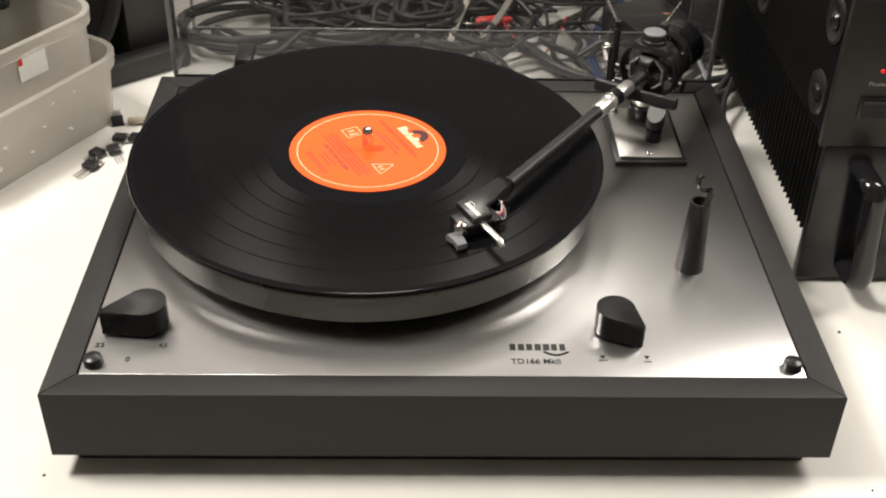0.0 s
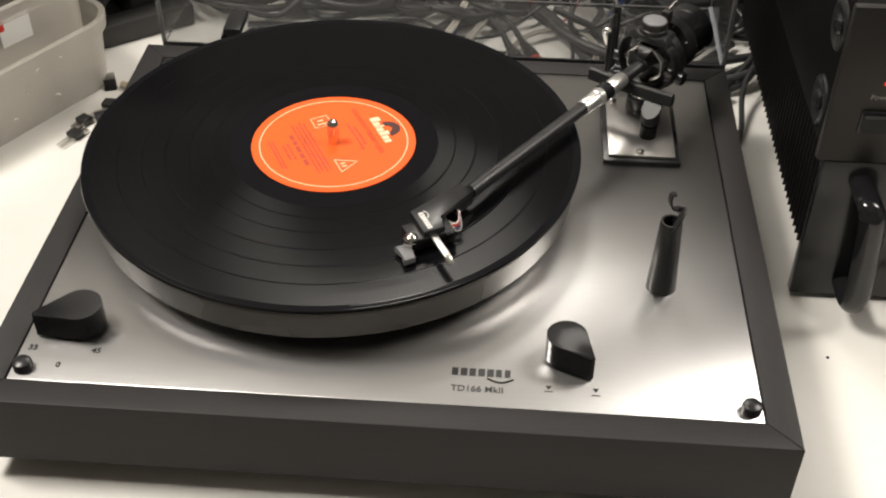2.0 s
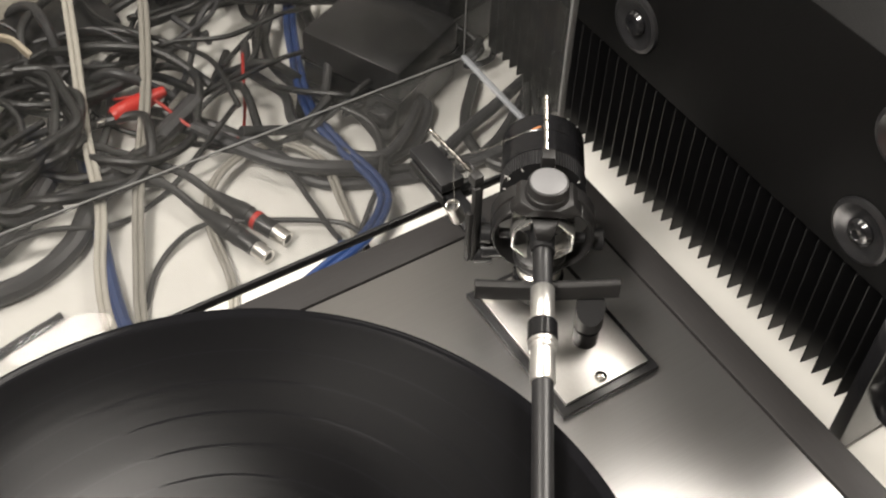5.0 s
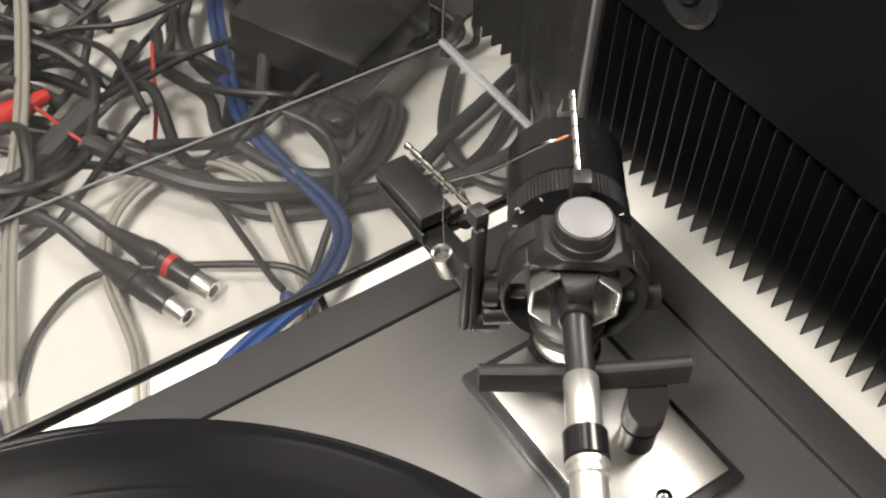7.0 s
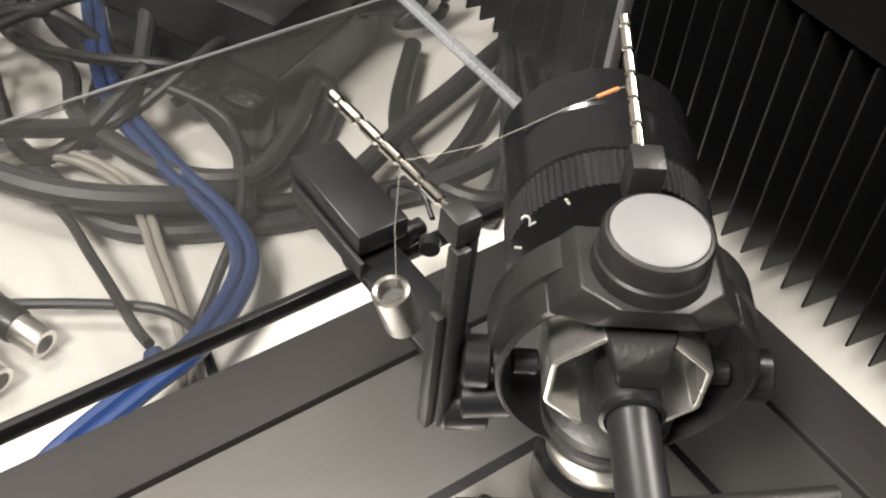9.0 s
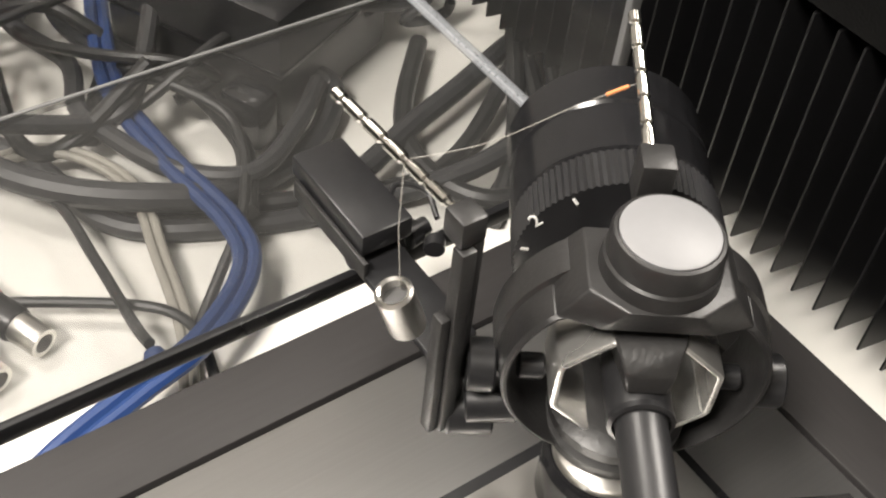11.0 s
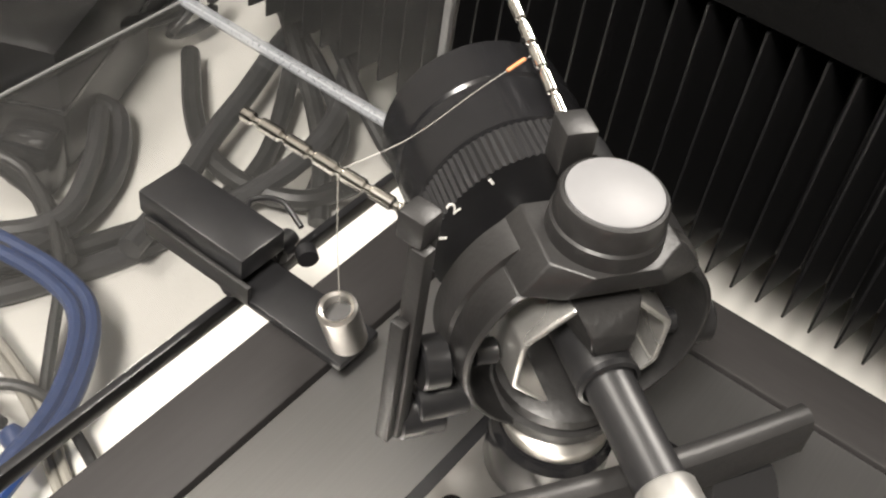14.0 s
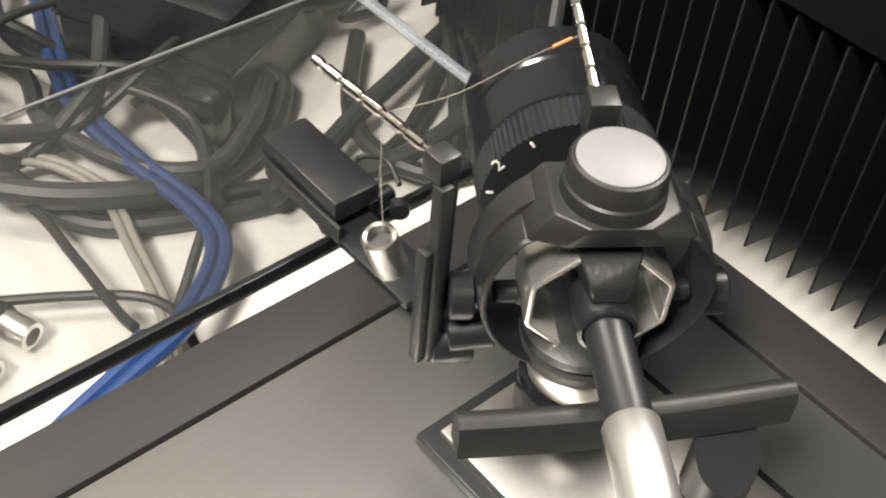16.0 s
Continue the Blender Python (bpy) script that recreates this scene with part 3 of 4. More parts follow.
part("arm_tube", lathe([(0, 0.0800), (0.0042, 0.0800), (0.0041, 0.082), (0.0041, HEAD_D - 0.004), (0.004, HEAD_D), (0, HEAD_D)], PV, AD, 32), M_ARM, arm, "black anodised tube")

# headshell turned inwards against the tube
HM = Matrix.Translation((0.0390, 0.1260, 0.0440)) @ Matrix.Rotation(radians(-152.2), 4, "Z")     # local x forwards, y to the left of it
shell = part("headshell", prism([(0.0040, -0.0062), (0.0396, 0.0066), (0.0396, 0.0266), (0.0272, 0.0262), (0.0262, 0.0166), (-0.0006, 0.0034)][::-1], -0.0010, 0.0022, 0.0005, m=HM), M_BLACK, arm, "flat black headshell with a square head")
part("shell_socket", prism([(0.0046, -0.0056), (0.0150, -0.0018), (0.0130, 0.0094), (-0.0002, 0.0030)][::-1], -0.0072, -0.0011, 0.0004, m=HM), M_BLACK, shell)
mark_bars(-0.0080, -0.0014, 0.0150, 0.0028, HM @ pose(0.0350, 0.0168, 0.0024, 0, 0, -90), M_WHITE, shell, "white_mark")
part("cartridge", box(0.0215, 0.0470, 0.0120, 0.0275, -0.0088, -0.0012, 0.0007, m=HM), M_BLACK, shell, "black cartridge body")
part("mounting_bar", box(0.0225, 0.0275, 0.0100, 0.0290, -0.0046, -0.0014, 0.0006, m=HM), M_GLOSS, shell)
part("cartridge_clamp", lathe([(0, -0.0046), (0.0024, -0.0040), (0.0042, -0.0020), (0.0046, 0.0), (0.0042, 0.0020), (0.0024, 0.0040), (0, 0.0046)], HM @ Vector((0.0458, 0.0232, -0.0040)), (0.3, 0.1, 1), 28), M_CHROME, shell, "bright rounded clamp")
part("stylus_block", prism([(0.0478, 0.0222), (0.0550, 0.0222), (0.0534, 0.0290), (0.0548, 0.0352), (0.0480, 0.0348), (0.0470, 0.0285)], -0.0094, -0.0058, 0.0005, m=HM), M_GREY, shell, "grey notched stylus holder")
part("stylus", rod(HM @ Vector((0.0510, 0.0285, -0.0092)), HM @ Vector((0.0524, 0.0285, -0.0107)), 0.0004, 8), M_CHROME, shell)
bm = box(0.0320, 0.0358, 0.0250, 0.0460, -0.0024, -0.0010, 0.0003, m=HM)
box(0.0320, 0.0358, 0.0456, 0.0500, -0.0024, -0.0010, 0.0003, bm, HM @ Matrix.Translation((0, 0.0458, -0.0016)) @ Matrix.Rotation(radians(-42), 4, "X") @ Matrix.Translation((0, -0.0458, 0.0016)))
part("finger_lift", bm, M_SATIN, shell, "bright bent finger lift")
for k, m in enumerate((M_WHITE, M_RED, M_CABLE_BLUE, M_CABLE_GREY)):
    o = 0.0017 * k
    pts = smooth_path([HM @ Vector(c) for c in ((0.0120, 0.0095 - 0.0004 * k, -0.0035), (0.0128 + o * 0.3, 0.0135 + o, -0.0020), (0.0165, 0.0185 + o, -0.0044 - 0.0003 * k), (0.0218, 0.0150 + o * 1.6, -0.0050))], 6)
    part("lead_wire", sweep(pts, 0.00045, 6), m, shell)
    part("lead_clip", rod(HM @ Vector((0.0190, 0.0158 + o * 1.6, -0.0049)), HM @ Vector((0.0222, 0.0150 + o * 1.6, -0.0050)), 0.0007, 8), M_SATIN, shell)

# counterweight with a toothed dial
cw = part("counterweight", lathe([(0, -0.0290), (0.0172, -0.0290), (0.0185, -0.0300), (0.0185, -0.0405), (0.0180, -0.0411), (0.0180, -0.0419), (0.0185, -0.0425), (0.0185, -0.0520), (0.0172, -0.0535), (0.006, -0.0535), (0, -0.0530)], PV, AD, 64), M_GLOSS, arm, "glossy black counterweight")
bm = bmesh.new()
T2 = 88
ra = []
rb = []
for k in range(2 * T2):
    a = math.pi * k / T2
    r = 0.0187 if k % 2 else 0.0183
    ra.append(bm.verts.new(ARMM @ Vector((-0.0205, r * math.sin(a), r * math.cos(a)))))
    rb.append(bm.verts.new(ARMM @ Vector((-0.0288, r * math.sin(a), r * math.cos(a)))))
for k in range(2 * T2):
    j = (k + 1) % (2 * T2)
    bm.faces.new((ra[k], ra[j], rb[j], rb[k]))
bm.faces.new(ra)
bm.faces.new(rb[::-1])
dial = part("dial", bm, M_BLACK, cw, "toothed black dial", smooth=False)
DM = ARMM @ Matrix(((0, 0, 1, -0.0204), (-1, 0, 0, 0), (0, 1, 0, 0), (0, 0, 0, 1)))
for k in (-3, -1, 1, 3):
    a = radians(24 * k + 12)
    m2 = DM @ Matrix.Rotation(a, 4, "Z")
    part("dial_tick", box(-0.00025, 0.00025, 0.0162, 0.0176, 0, 0.0002, m=m2), M_WHITE, dial, smooth=False)
words("2", 0.0038, ARMM @ Matrix(((0, 0, 1, -0.0202), (-1, 0, 0, 0.0158), (0, 1, 0, 0.0072), (0, 0, 0, 1))) @ Matrix.Rotation(radians(42), 4, "Z"), "dial_figure", M_WHITE, dial)
part("rear_stub", rod(along(-0.004), along(-0.030), 0.0062), M_BLACK, arm)


# notched rods of the anti-skating device
def notched(p0, p1, parent, n=6):
    d = (Vector(p1) - Vector(p0))
    h = d.length
    pf = [(0, 0), (0.0011, 0)]
    for k in range(n):
        z = h * (k + 0.45) / n
        pf += [(0.0011, z - 0.0007), (0.0007, z - 0.0003), (0.0007, z + 0.0003), (0.0011, z + 0.0007)]
    pf += [(0.0011, h - 0.0002), (0.0009, h), (0, h)]
    return part("notched_rod", lathe(pf, p0, d, 16), M_CHROME, parent, "bright notched rod")


rodr0, rodr1 = Vector((0.1588, 0.2972, 0.0695)), Vector((0.1738, 0.3200, 0.0755))
holder = part("rod_holder", box(-0.0185, -0.0125, -0.0028, 0.0028, 0.0205, 0.0292, 0.0006, m=ARMM), M_DARK, arm, "dark rod holder")
notched(rodr0 - (rodr1 - rodr0).normalized() * 0.003, rodr1, holder)
BM = Matrix.Translation((-0.0034, 0.0115, -0.0058))
br = part("rod_bracket", box(0.1272, 0.1320, 0.2862, 0.2912, 0.0704, 0.0758, 0.0007, m=BM), M_DARK, arm, "upright dark bracket")
part("bracket_leg", box(0.1270, 0.1299, 0.2852, 0.2880, 0.0260, 0.0704, 0.0005, m=BM), M_DARK, br)
part("bracket_leg", box(0.1302, 0.1322, 0.2866, 0.2905, 0.0225, 0.0704, 0.0005, m=BM), M_DARK, br)
part("bracket_web", box(0.1250, 0.1270, 0.2858, 0.2885, 0.0265, 0.0560, 0.0005, m=BM), M_DARK, br)
part("bracket_pin", rod(BM @ Vector((0.1328, 0.2865, 0.0300)), BM @ Vector((0.1400, 0.2815, 0.0310)), 0.0040), M_BLACK, br)
part("bracket_boss", rod(BM @ Vector((0.1305, 0.2885, 0.0270)), BM @ Vector((0.1372, 0.2840, 0.0270)), 0.0046), M_BLACK, br)
rodl0, rodl1 = Vector((0.1262, 0.3020, 0.0678)), Vector((0.1226, 0.3310, 0.0712))
notched(rodl0, rodl1, br)
hang = rodl0.lerp(rodl1, 0.42)
wt = Vector((0.1210, 0.3096, 0.0462))
WA = Vector((0.30, -0.04, -0.95)).normalized()
wp = part("hanging_weight", lathe([(0.0023, 0.0004), (0.0028, 0.0), (0.0033, 0.0005), (0.0033, 0.0104), (0.0029, 0.0110), (0.0023, 0.0110)], wt, WA, 32, close=True), M_SATIN, arm, "small bright hanging tube weight")
part("thread", sweep([hang, hang.lerp(wt, 0.5), wt + WA * 0.003 + Vector((0.0012, 0.001, 0))], 0.00012, 5), M_THREAD, wp)
knot = rodr0.lerp(rodr1, 0.48)
# dark disc put inside the hollow tube in place of its inner shade
part("bore_shade", lathe([(0, 0.0022), (0.0023, 0.0022), (0.0023, 0.0030), (0, 0.0030)], wt, WA, 24), M_DARK, wp, "dark disc for the shade inside the tube weight")
part("thread", sweep(smooth_path([knot, knot.lerp(hang, 0.3) + Vector((0, 0, -0.0006)), knot.lerp(hang, 0.65) + Vector((0, 0, -0.0022)), hang], 6), 0.00008, 5), M_THREAD, wp)
part("thread_sleeve", rod(knot.lerp(hang, 0.06), knot.lerp(hang, 0.16) + Vector((0, 0, -0.0003)), 0.00034, 8), M_COPPER, wp, "tiny orange sleeve")

# arm rest post with a hooked clip
rest = thing("arm_rest", (0.1495, 0.1035, 0), "dark grey plastic arm rest post with a curled clip", "arm rest")
part("post", lathe([(0.0086, -0.0006), (0.0085, 0.0004), (0.0073, 0.023), (0.0061, 0.046), (0.0058, 0.0472), (0.0047, 0.0472), (0.0047, 0.040), (0, 0.040)], (0.1495, 0.1035, 0), seg=36), M_DARK, rest)
bm = bmesh.new()
pts = [Vector((0.1530, 0.1018 - 0.0052, 0.0440)), Vector((0.1562, 0.1018 - 0.004, 0.0505)), Vector((0.1582, 0.1030, 0.0530)), Vector((0.1570, 0.1065, 0.0520)), Vector((0.1535, 0.1080, 0.0515)), Vector((0.1518, 0.1090, 0.0545)), Vector((0.1522, 0.1100, 0.0585)), Vector((0.1546, 0.1104, 0.0592))]
pp = smooth_path([p + Vector((-0.0035, 0.0017, 0)) for p in pts], 6)
prev = None
for k, p in enumerate(pp):
    d = (pp[min(k + 1, len(pp) - 1)] - pp[max(k - 1, 0)]).normalized()
    s = Vector((0.15, -0.95, 0.3)).normalized()
    s = (s - d * s.dot(d)).normalized()
    nrm = d.cross(s)
    ring = [bm.verts.new(p + s * a + nrm * b) for a, b in ((-0.0026, -0.0006), (0.0026, -0.0006), (0.0026, 0.0006), (-0.0026, 0.0006))]
    if prev:
        for j in range(4):
            bm.faces.new((prev[j], prev[(j + 1) % 4], ring[(j + 1) % 4], ring[j]))
    prev = ring
part("clip", bm, M_DARK, rest, "curled plastic clip")

# dust cover, swung open behind the deck
lid = thing("dust_cover", (0, 0.40, -0.006), "open smoked clear acrylic dust cover standing behind the deck", "dust cover")
X0, X1, Y0, Y1, Z0, Z1, TH = -0.205, 0.2145, 0.3565, 0.4420, -0.006, 0.300, 0.003
part("lower_panel", box(X0, X1, Y0, Y1, Z0 - TH, Z0, 0.0006), M_LID, lid).visible_shadow = False
part("rear_panel", box(X0, X1, Y1 + 0.0002, Y1 + TH, Z0 - TH, Z1, 0.0006), M_LID, lid).visible_shadow = False
for x in (X0, X1 - TH):
    part("side_panel", box(x, x + TH, Y0, Y1, Z0 + 0.0002, Z1, 0.0006), M_LID, lid).visible_shadow = False
part("rim_edge", box(X0, X1, Y0 - 0.0022, Y0 - 0.0002, Z0 - TH - 0.001, Z0 + 0.0008, 0.0004), M_BLACK, lid, "dark lower rim")
part("rim_edge", box(X0 - 0.0004, X0 + TH, Y0 - 0.0022, Y0 - 0.0002, Z0 + 0.001, Z1, 0.0004), M_LID_EDGE, lid, "tinted upright rim")
part("rim_edge", box(X1 - TH, X1 + 0.0004, Y0 - 0.0022, Y0 - 0.0002, Z0 + 0.001, Z1, 0.0004), M_LID_EDGE, lid, "tinted upright rim")
part("corner_seam", rod((X1 - 0.002, Y0, Z0 + 0.0006), (X1 - 0.002, Y1, Z0 + 0.0006), 0.0018, 10), M_SEAM, lid, "cloudy glued seam")
part("corner_seam", rod((X0 + 0.002, Y1 - 0.0008, Z0 + 0.0006), (X1 - 0.002, Y1 - 0.0008, Z0 + 0.0006), 0.0005, 8), M_LID_EDGE, lid)
part("corner_seam", rod((X1 - 0.002, Y1 - 0.0008, Z0), (X1 - 0.002, Y1 - 0.0008, Z1), 0.0005, 8), M_LID_EDGE, lid)


def hinge(x):
    h = thing("lid_hinge", (x, 0.345, 0), "black metal dust cover hinge screwed to the plinth rim", "hinge", "dust cover hinges")
    part("rim_leaf", box(x - 0.0075, x + 0.0045, 0.3225, 0.3525, 0.0002, 0.0024, 0.0005), M_BLACK, h)
    part("lid_leaf", box(x - 0.0065, x + 0.0065, 0.3500, 0.3800, 0.0048, 0.0108, 0.0008), M_BLACK, h, "black block clamped on the cover")
    part("bracket", box(x - 0.0078, x - 0.0066, 0.3470, 0.3770, 0.0010, 0.0060, 0.0003), M_DARK, h)
    part("knuckle", rod((x - 0.0075, 0.3535, 0.001), (x + 0.006, 0.3535, 0.001), 0.0022, 16), M_BLACK, h)
    kn = part("spring_screw", lathe([(0, 0), (0.0032, 0), (0.0032, 0.003), (0.0022, 0.0034), (0.0022, 0.006), (0, 0.006)], (x + 0.0072, 0.3535, 0.001), (1, 0.15, 0), 16), M_BLACK, h)
    part("spring_screw", lathe([(0, 0), (0.0024, 0), (0.0024, 0.003), (0, 0.0035)], (x + 0.0105, 0.3470, 0.001), (0.6, 0.8, 0), 12), M_BLACK, h)
    part("wire_loop", sweep(smooth_path([Vector((x + 0.006, 0.357, 0.003)), Vector((x + 0.012, 0.366, 0.004)), Vector((x + 0.018, 0.362, 0.003)), Vector((x + 0.016, 0.354, 0.002))], 5), 0.0007, 8), M_BLACK, h)
    return h


hinge(0.148)
hinge(-0.150)

# upper amplifier: dark front panel, painted cover with dished screws
amp = thing("amplifier", (0.40, 0.33, 0.0485), "black painted amplifier with dark metal front stacked on another", "amplifier")
part("cover", box(0.2405, 0.670, 0.1720, 0.500, 0.0485, 0.1435, 0.0012), M_AMP, amp, "black painted steel cover")
front = part("front_panel", box(0.2370, 0.673, 0.1660, 0.1717, 0.0475, 0.1465, 0.0012), M_AMP_FRONT, amp, "dark brushed front panel")
part("led", lathe([(0, -0.0012), (0.0010, -0.0010), (0.0013, -0.0002), (0.0013, 0.0008), (0, 0.0008)], (0.2640, 0.1657, 0.1008), (0, 1, 0), 16), M_LED, front, "lit red indicator")
words("Power", 0.0044, Matrix(((1, 0, 0, 0.2575), (0, 0, -1, 0.1659), (0, 1, 0, 0.0905), (0, 0, 0, 1))), "lettering", M_CABLE_GREY, front)
sw = part("power_switch", box(0.2545, 0.2735, 0.1643, 0.1665, 0.0688, 0.0830, 0.0008), M_BLACK, front, "black rocker switch")
part("rocker", box(0.2562, 0.2720, 0.1605, 0.1645, 0.0708, 0.0812, 0.0010), M_BASE, sw)


def dished_screw(y, z):
    s = part("dished_washer", lathe([(0.0150, 0.0), (0.0146, 0.0014), (0.0128, 0.0022), (0.0106, 0.0016), (0.0084, 0.0002), (0, 0.0002)], (0.2405, y, z), (-1, 0, 0), 40), M_BLACK, amp, "pressed dish round a screw")
    bm = lathe([(0.0062, 0.0002), (0.0062, 0.0014), (0.0050, 0.0030), (0.0030, 0.0036), (0.0022, 0.0036), (0.0018, 0.0022), (0, 0.0022)], (0.2405, y, z), (-1, 0, 0), 28)
    part("screw", bm, M_GLOSS, s, "black screw head")


for y, z in ((0.1978, 0.0690), (0.1950, 0.1200), (0.3420, 0.0740), (0.3420, 0.1230)):
    dished_screw(y, z)

# lower power amplifier with side fins and a front handle
power = thing("power_amplifier", (0.45, 0.33, TABLE), "black power amplifier with side cooling fins and front handle", "amplifier")
part("body", box(0.2635, 0.660, 0.1745, 0.470, -0.0230, 0.0475, 0.001), M_AMP, power)
fp = part("front_panel", box(0.2420, 0.680, 0.1670, 0.1743, -0.0565, 0.0470, 0.0008), M_GLOSS, power, "glossy black front panel")
for x in (0.33, 0.63):
    for y in (0.185, 0.44):
        part("foot", rod((x, y, TABLE), (x, y, -0.023), 0.012), M_RUBBER, power)
pts = [Vector(c) + Vector((-0.006, 0.0145, -0.003)) for c in ((0.2720, 0.1530, 0.0370), (0.2722, 0.1330, 0.0372), (0.2740, 0.1245, 0.0330), (0.2755, 0.1225, 0.0200), (0.2785, 0.1225, -0.0200), (0.2795, 0.1245, -0.0360), (0.2800, 0.1330, -0.0415), (0.2800, 0.1530, -0.0420))]
bm = bmesh.new()
prev = None
pp = smooth_path(pts, 7)
for k, p in enumerate(pp):
    d = (pp[min(k + 1, len(pp) - 1)] - pp[max(k - 1, 0)]).normalized()
    s = Vector((1, 0, 0))
    u = d.cross(s).normalized()
    ring = [bm.verts.new(p + s * (0.0078 * math.cos(a)) * (1 - 0.15 * abs(math.sin(2 * a))) + u * (0.0045 * math.sin(a))) for a in (2 * math.pi * j / 16 for j in range(16))]
    if prev:
        for j in range(16):
            bm.faces.new((prev[j], prev[(j + 1) % 16], ring[(j + 1) % 16], ring[j]))
    prev = ring
part("handle", bm, M_HANDLE, power, "glossy black bow handle")
part("panel_screw", lathe([(0, -0.0008), (0.0024, -0.0006), (0.0030, 0.0004), (0, 0.0004)], (0.309, 0.1667, -0.006), (0, 1, 0), 20), M_SATIN, fp)
part("fin_back", box(0.2605, 0.2634, 0.1745, 0.4700, -0.0225, 0.0470, 0.0004), M_FIN, power)
fin_mesh = bpy.data.meshes.new("fin")
fb = bmesh.new()
for z0, z1 in ((-0.0225, 0.0468),):
    lo = [fb.verts.new(c) for c in ((0.2604, -0.0033, z0), (0.2415, -0.0003, z0), (0.2415, 0.0003, z0), (0.2604, 0.0033, z0))]
    hi = [fb.verts.new((v.co.x, v.co.y, z1)) for v in lo]
    fb.faces.new(lo[::-1])
    fb.faces.new(hi)
    for k in range(4):
        fb.faces.new((lo[k], lo[(k + 1) % 4], hi[(k + 1) % 4], hi[k]))
bmesh.ops.recalc_face_normals(fb, faces=fb.faces)
fb.to_mesh(fin_mesh)
fb.free()
fin_mesh.materials.append(M_FIN)
for k in range(40):
    f = new("fin", fin_mesh)
    f.parent = power
    f.matrix_parent_inverse = power.matrix_basis.inverted()
    f.location = (0, 0.1785 + 0.0072 * k, 0)


# nested translucent storage tubs
def rounded(cx, cy, hx, hy, r, n=8):
    pts = []
    for sx, sy, a0 in ((1, 1, 0), (-1, 1, 90), (-1, -1, 180), (1, -1, 270)):
        for k in range(n + 1):
            a = radians(a0 + 90 * k / n)
            pts.append((cx + sx * (hx - r) + r * math.cos(a), cy + sy * (hy - r) + r * math.sin(a)))
    return pts


def tub_shell(m, hx, hy, r, h, flare, t=0.0016, z=0.0):
    bm = bmesh.new()
    prof = [(0.0, z + t, -0.004), (0.0, z, -0.004), (0.0, z, 0.0), (0.15, z + 0.006, 0.002), (0.9, z + h - 0.012, flare), (0.9, z + h - 0.0115, flare + 0.0035), (1, z + h - 0.001, flare + 0.0045), (1, z + h, flare + 0.0035), (1, z + h - 0.0008, flare - 0.0005), (0.9, z + h - 0.012, flare - t), (0.15, z + 0.007, 0.002 - t), (0, z + t, -0.003)]
    rings = []
    for _, zz, grow in prof[1:]:
        rings.append([bm.verts.new(m @ Vector((x, y, zz))) for x, y in rounded(0, 0, hx + grow, hy + grow, r + grow)])
    n = len(rings[0])
    for a, b in zip(rings, rings[1:]):
        for k in range(n):
            bm.faces.new((a[k], a[(k + 1) % n], b[(k + 1) % n], b[k]))
    bm.faces.new(rings[0][::-1])
    bm.faces.new(rings[-1])
    return bm


TM = pose(-0.3510, 0.3400, TABLE, 0, 0, 59.0)
tub = thing("storage_tub", (-0.3510, 0.3400, TABLE), "worn translucent plastic storage tub on the bench", "tub", "nested tubs")
part("shell", tub_shell(TM, 0.085, 0.056, 0.020, 0.062, 0.006), M_TUB, tub)
TM2 = pose(-0.3555, 0.3400, TABLE + 0.022, 0, 0, 57)
tub2 = thing("storage_tub", (-0.3555, 0.3400, TABLE + 0.022), "translucent plastic tub nested in another with a white price sticker", "tub", "nested tubs")
part("shell", tub_shell(TM2, 0.080, 0.0505, 0.020, 0.078, 0.004), M_TUB, tub2)
part("sticker", box(0.002, 0.028, -0.0556, -0.0550, 0.047, 0.068, m=TM2), M_WHITE, tub2, "white price sticker")
part("sticker_mark", box(0.002, 0.006, -0.0560, -0.0557, 0.060, 0.068, m=TM2), M_RED, tub2)
rng = random.Random(5)
for k in range(7):
    x = rng.uniform(-0.07, 0.08)
    bm = sweep([TM @ Vector((x + 0.0022 * j * rng.uniform(0.5, 1), -0.0622 + 0.0002 * j, 0.020 + 0.028 * (k % 3) / 2 + rng.uniform(-0.0015, 0.0015))) for j in range(3)], 0.0006, 5)
    part("scuff", bm, M_WHITE, tub, "pale scuff mark")


# loose transistors by the tubs
def transistor(x, y, turn, lean):
    m = pose(x, y, TABLE + 0.0008, lean, 0, turn)
    t = thing("transistor", (x, y, TABLE), "loose black power transistor with three bare leads", "transistor", "loose transistors")
    part("case", box(-0.0048, 0.0048, -0.0045, 0.0045, 0.0008, 0.0050, 0.0005, m=m), M_BLACK, t)
    part("tab", box(-0.0048, 0.0048, 0.0045, 0.0105, 0.0, 0.0012, 0.0002, m=m), M_SATIN, t, "bare metal tab")
    for k in (-1, 0, 1):
        part("lead", box(k * 0.0026 - 0.0005, k * 0.0026 + 0.0005, -0.0175, -0.0045, 0.0015, 0.0022, m=m), M_SATIN, t)


for x, y, a, l in ((-0.2661, 0.3030, -25, 0), (-0.2651, 0.3215, 150, 0), (-0.2535, 0.3270, 30, 8), (-0.2524, 0.3445, -8, 0), (-0.2399, 0.3450, 80, 0), (-0.2607, 0.3740, 20, 50)):
    transistor(x, y, a, l)
plug = thing("wall_plug", (-0.241, 0.3720, TABLE), "beige ribbed plastic plug lying on the bench", "plug")
part("shaft", lathe([(0, 0), (0.0022, 0.0002), (0.0030, 0.002), (0.0024, 0.005), (0.0031, 0.008), (0.0024, 0.011), (0.0032, 0.014), (0.0036, 0.019), (0.0034, 0.022), (0, 0.022)], (-0.2515, 0.3720, TABLE + 0.0036), (1, 0.05, 0), 18), M_BEIGE, plug)

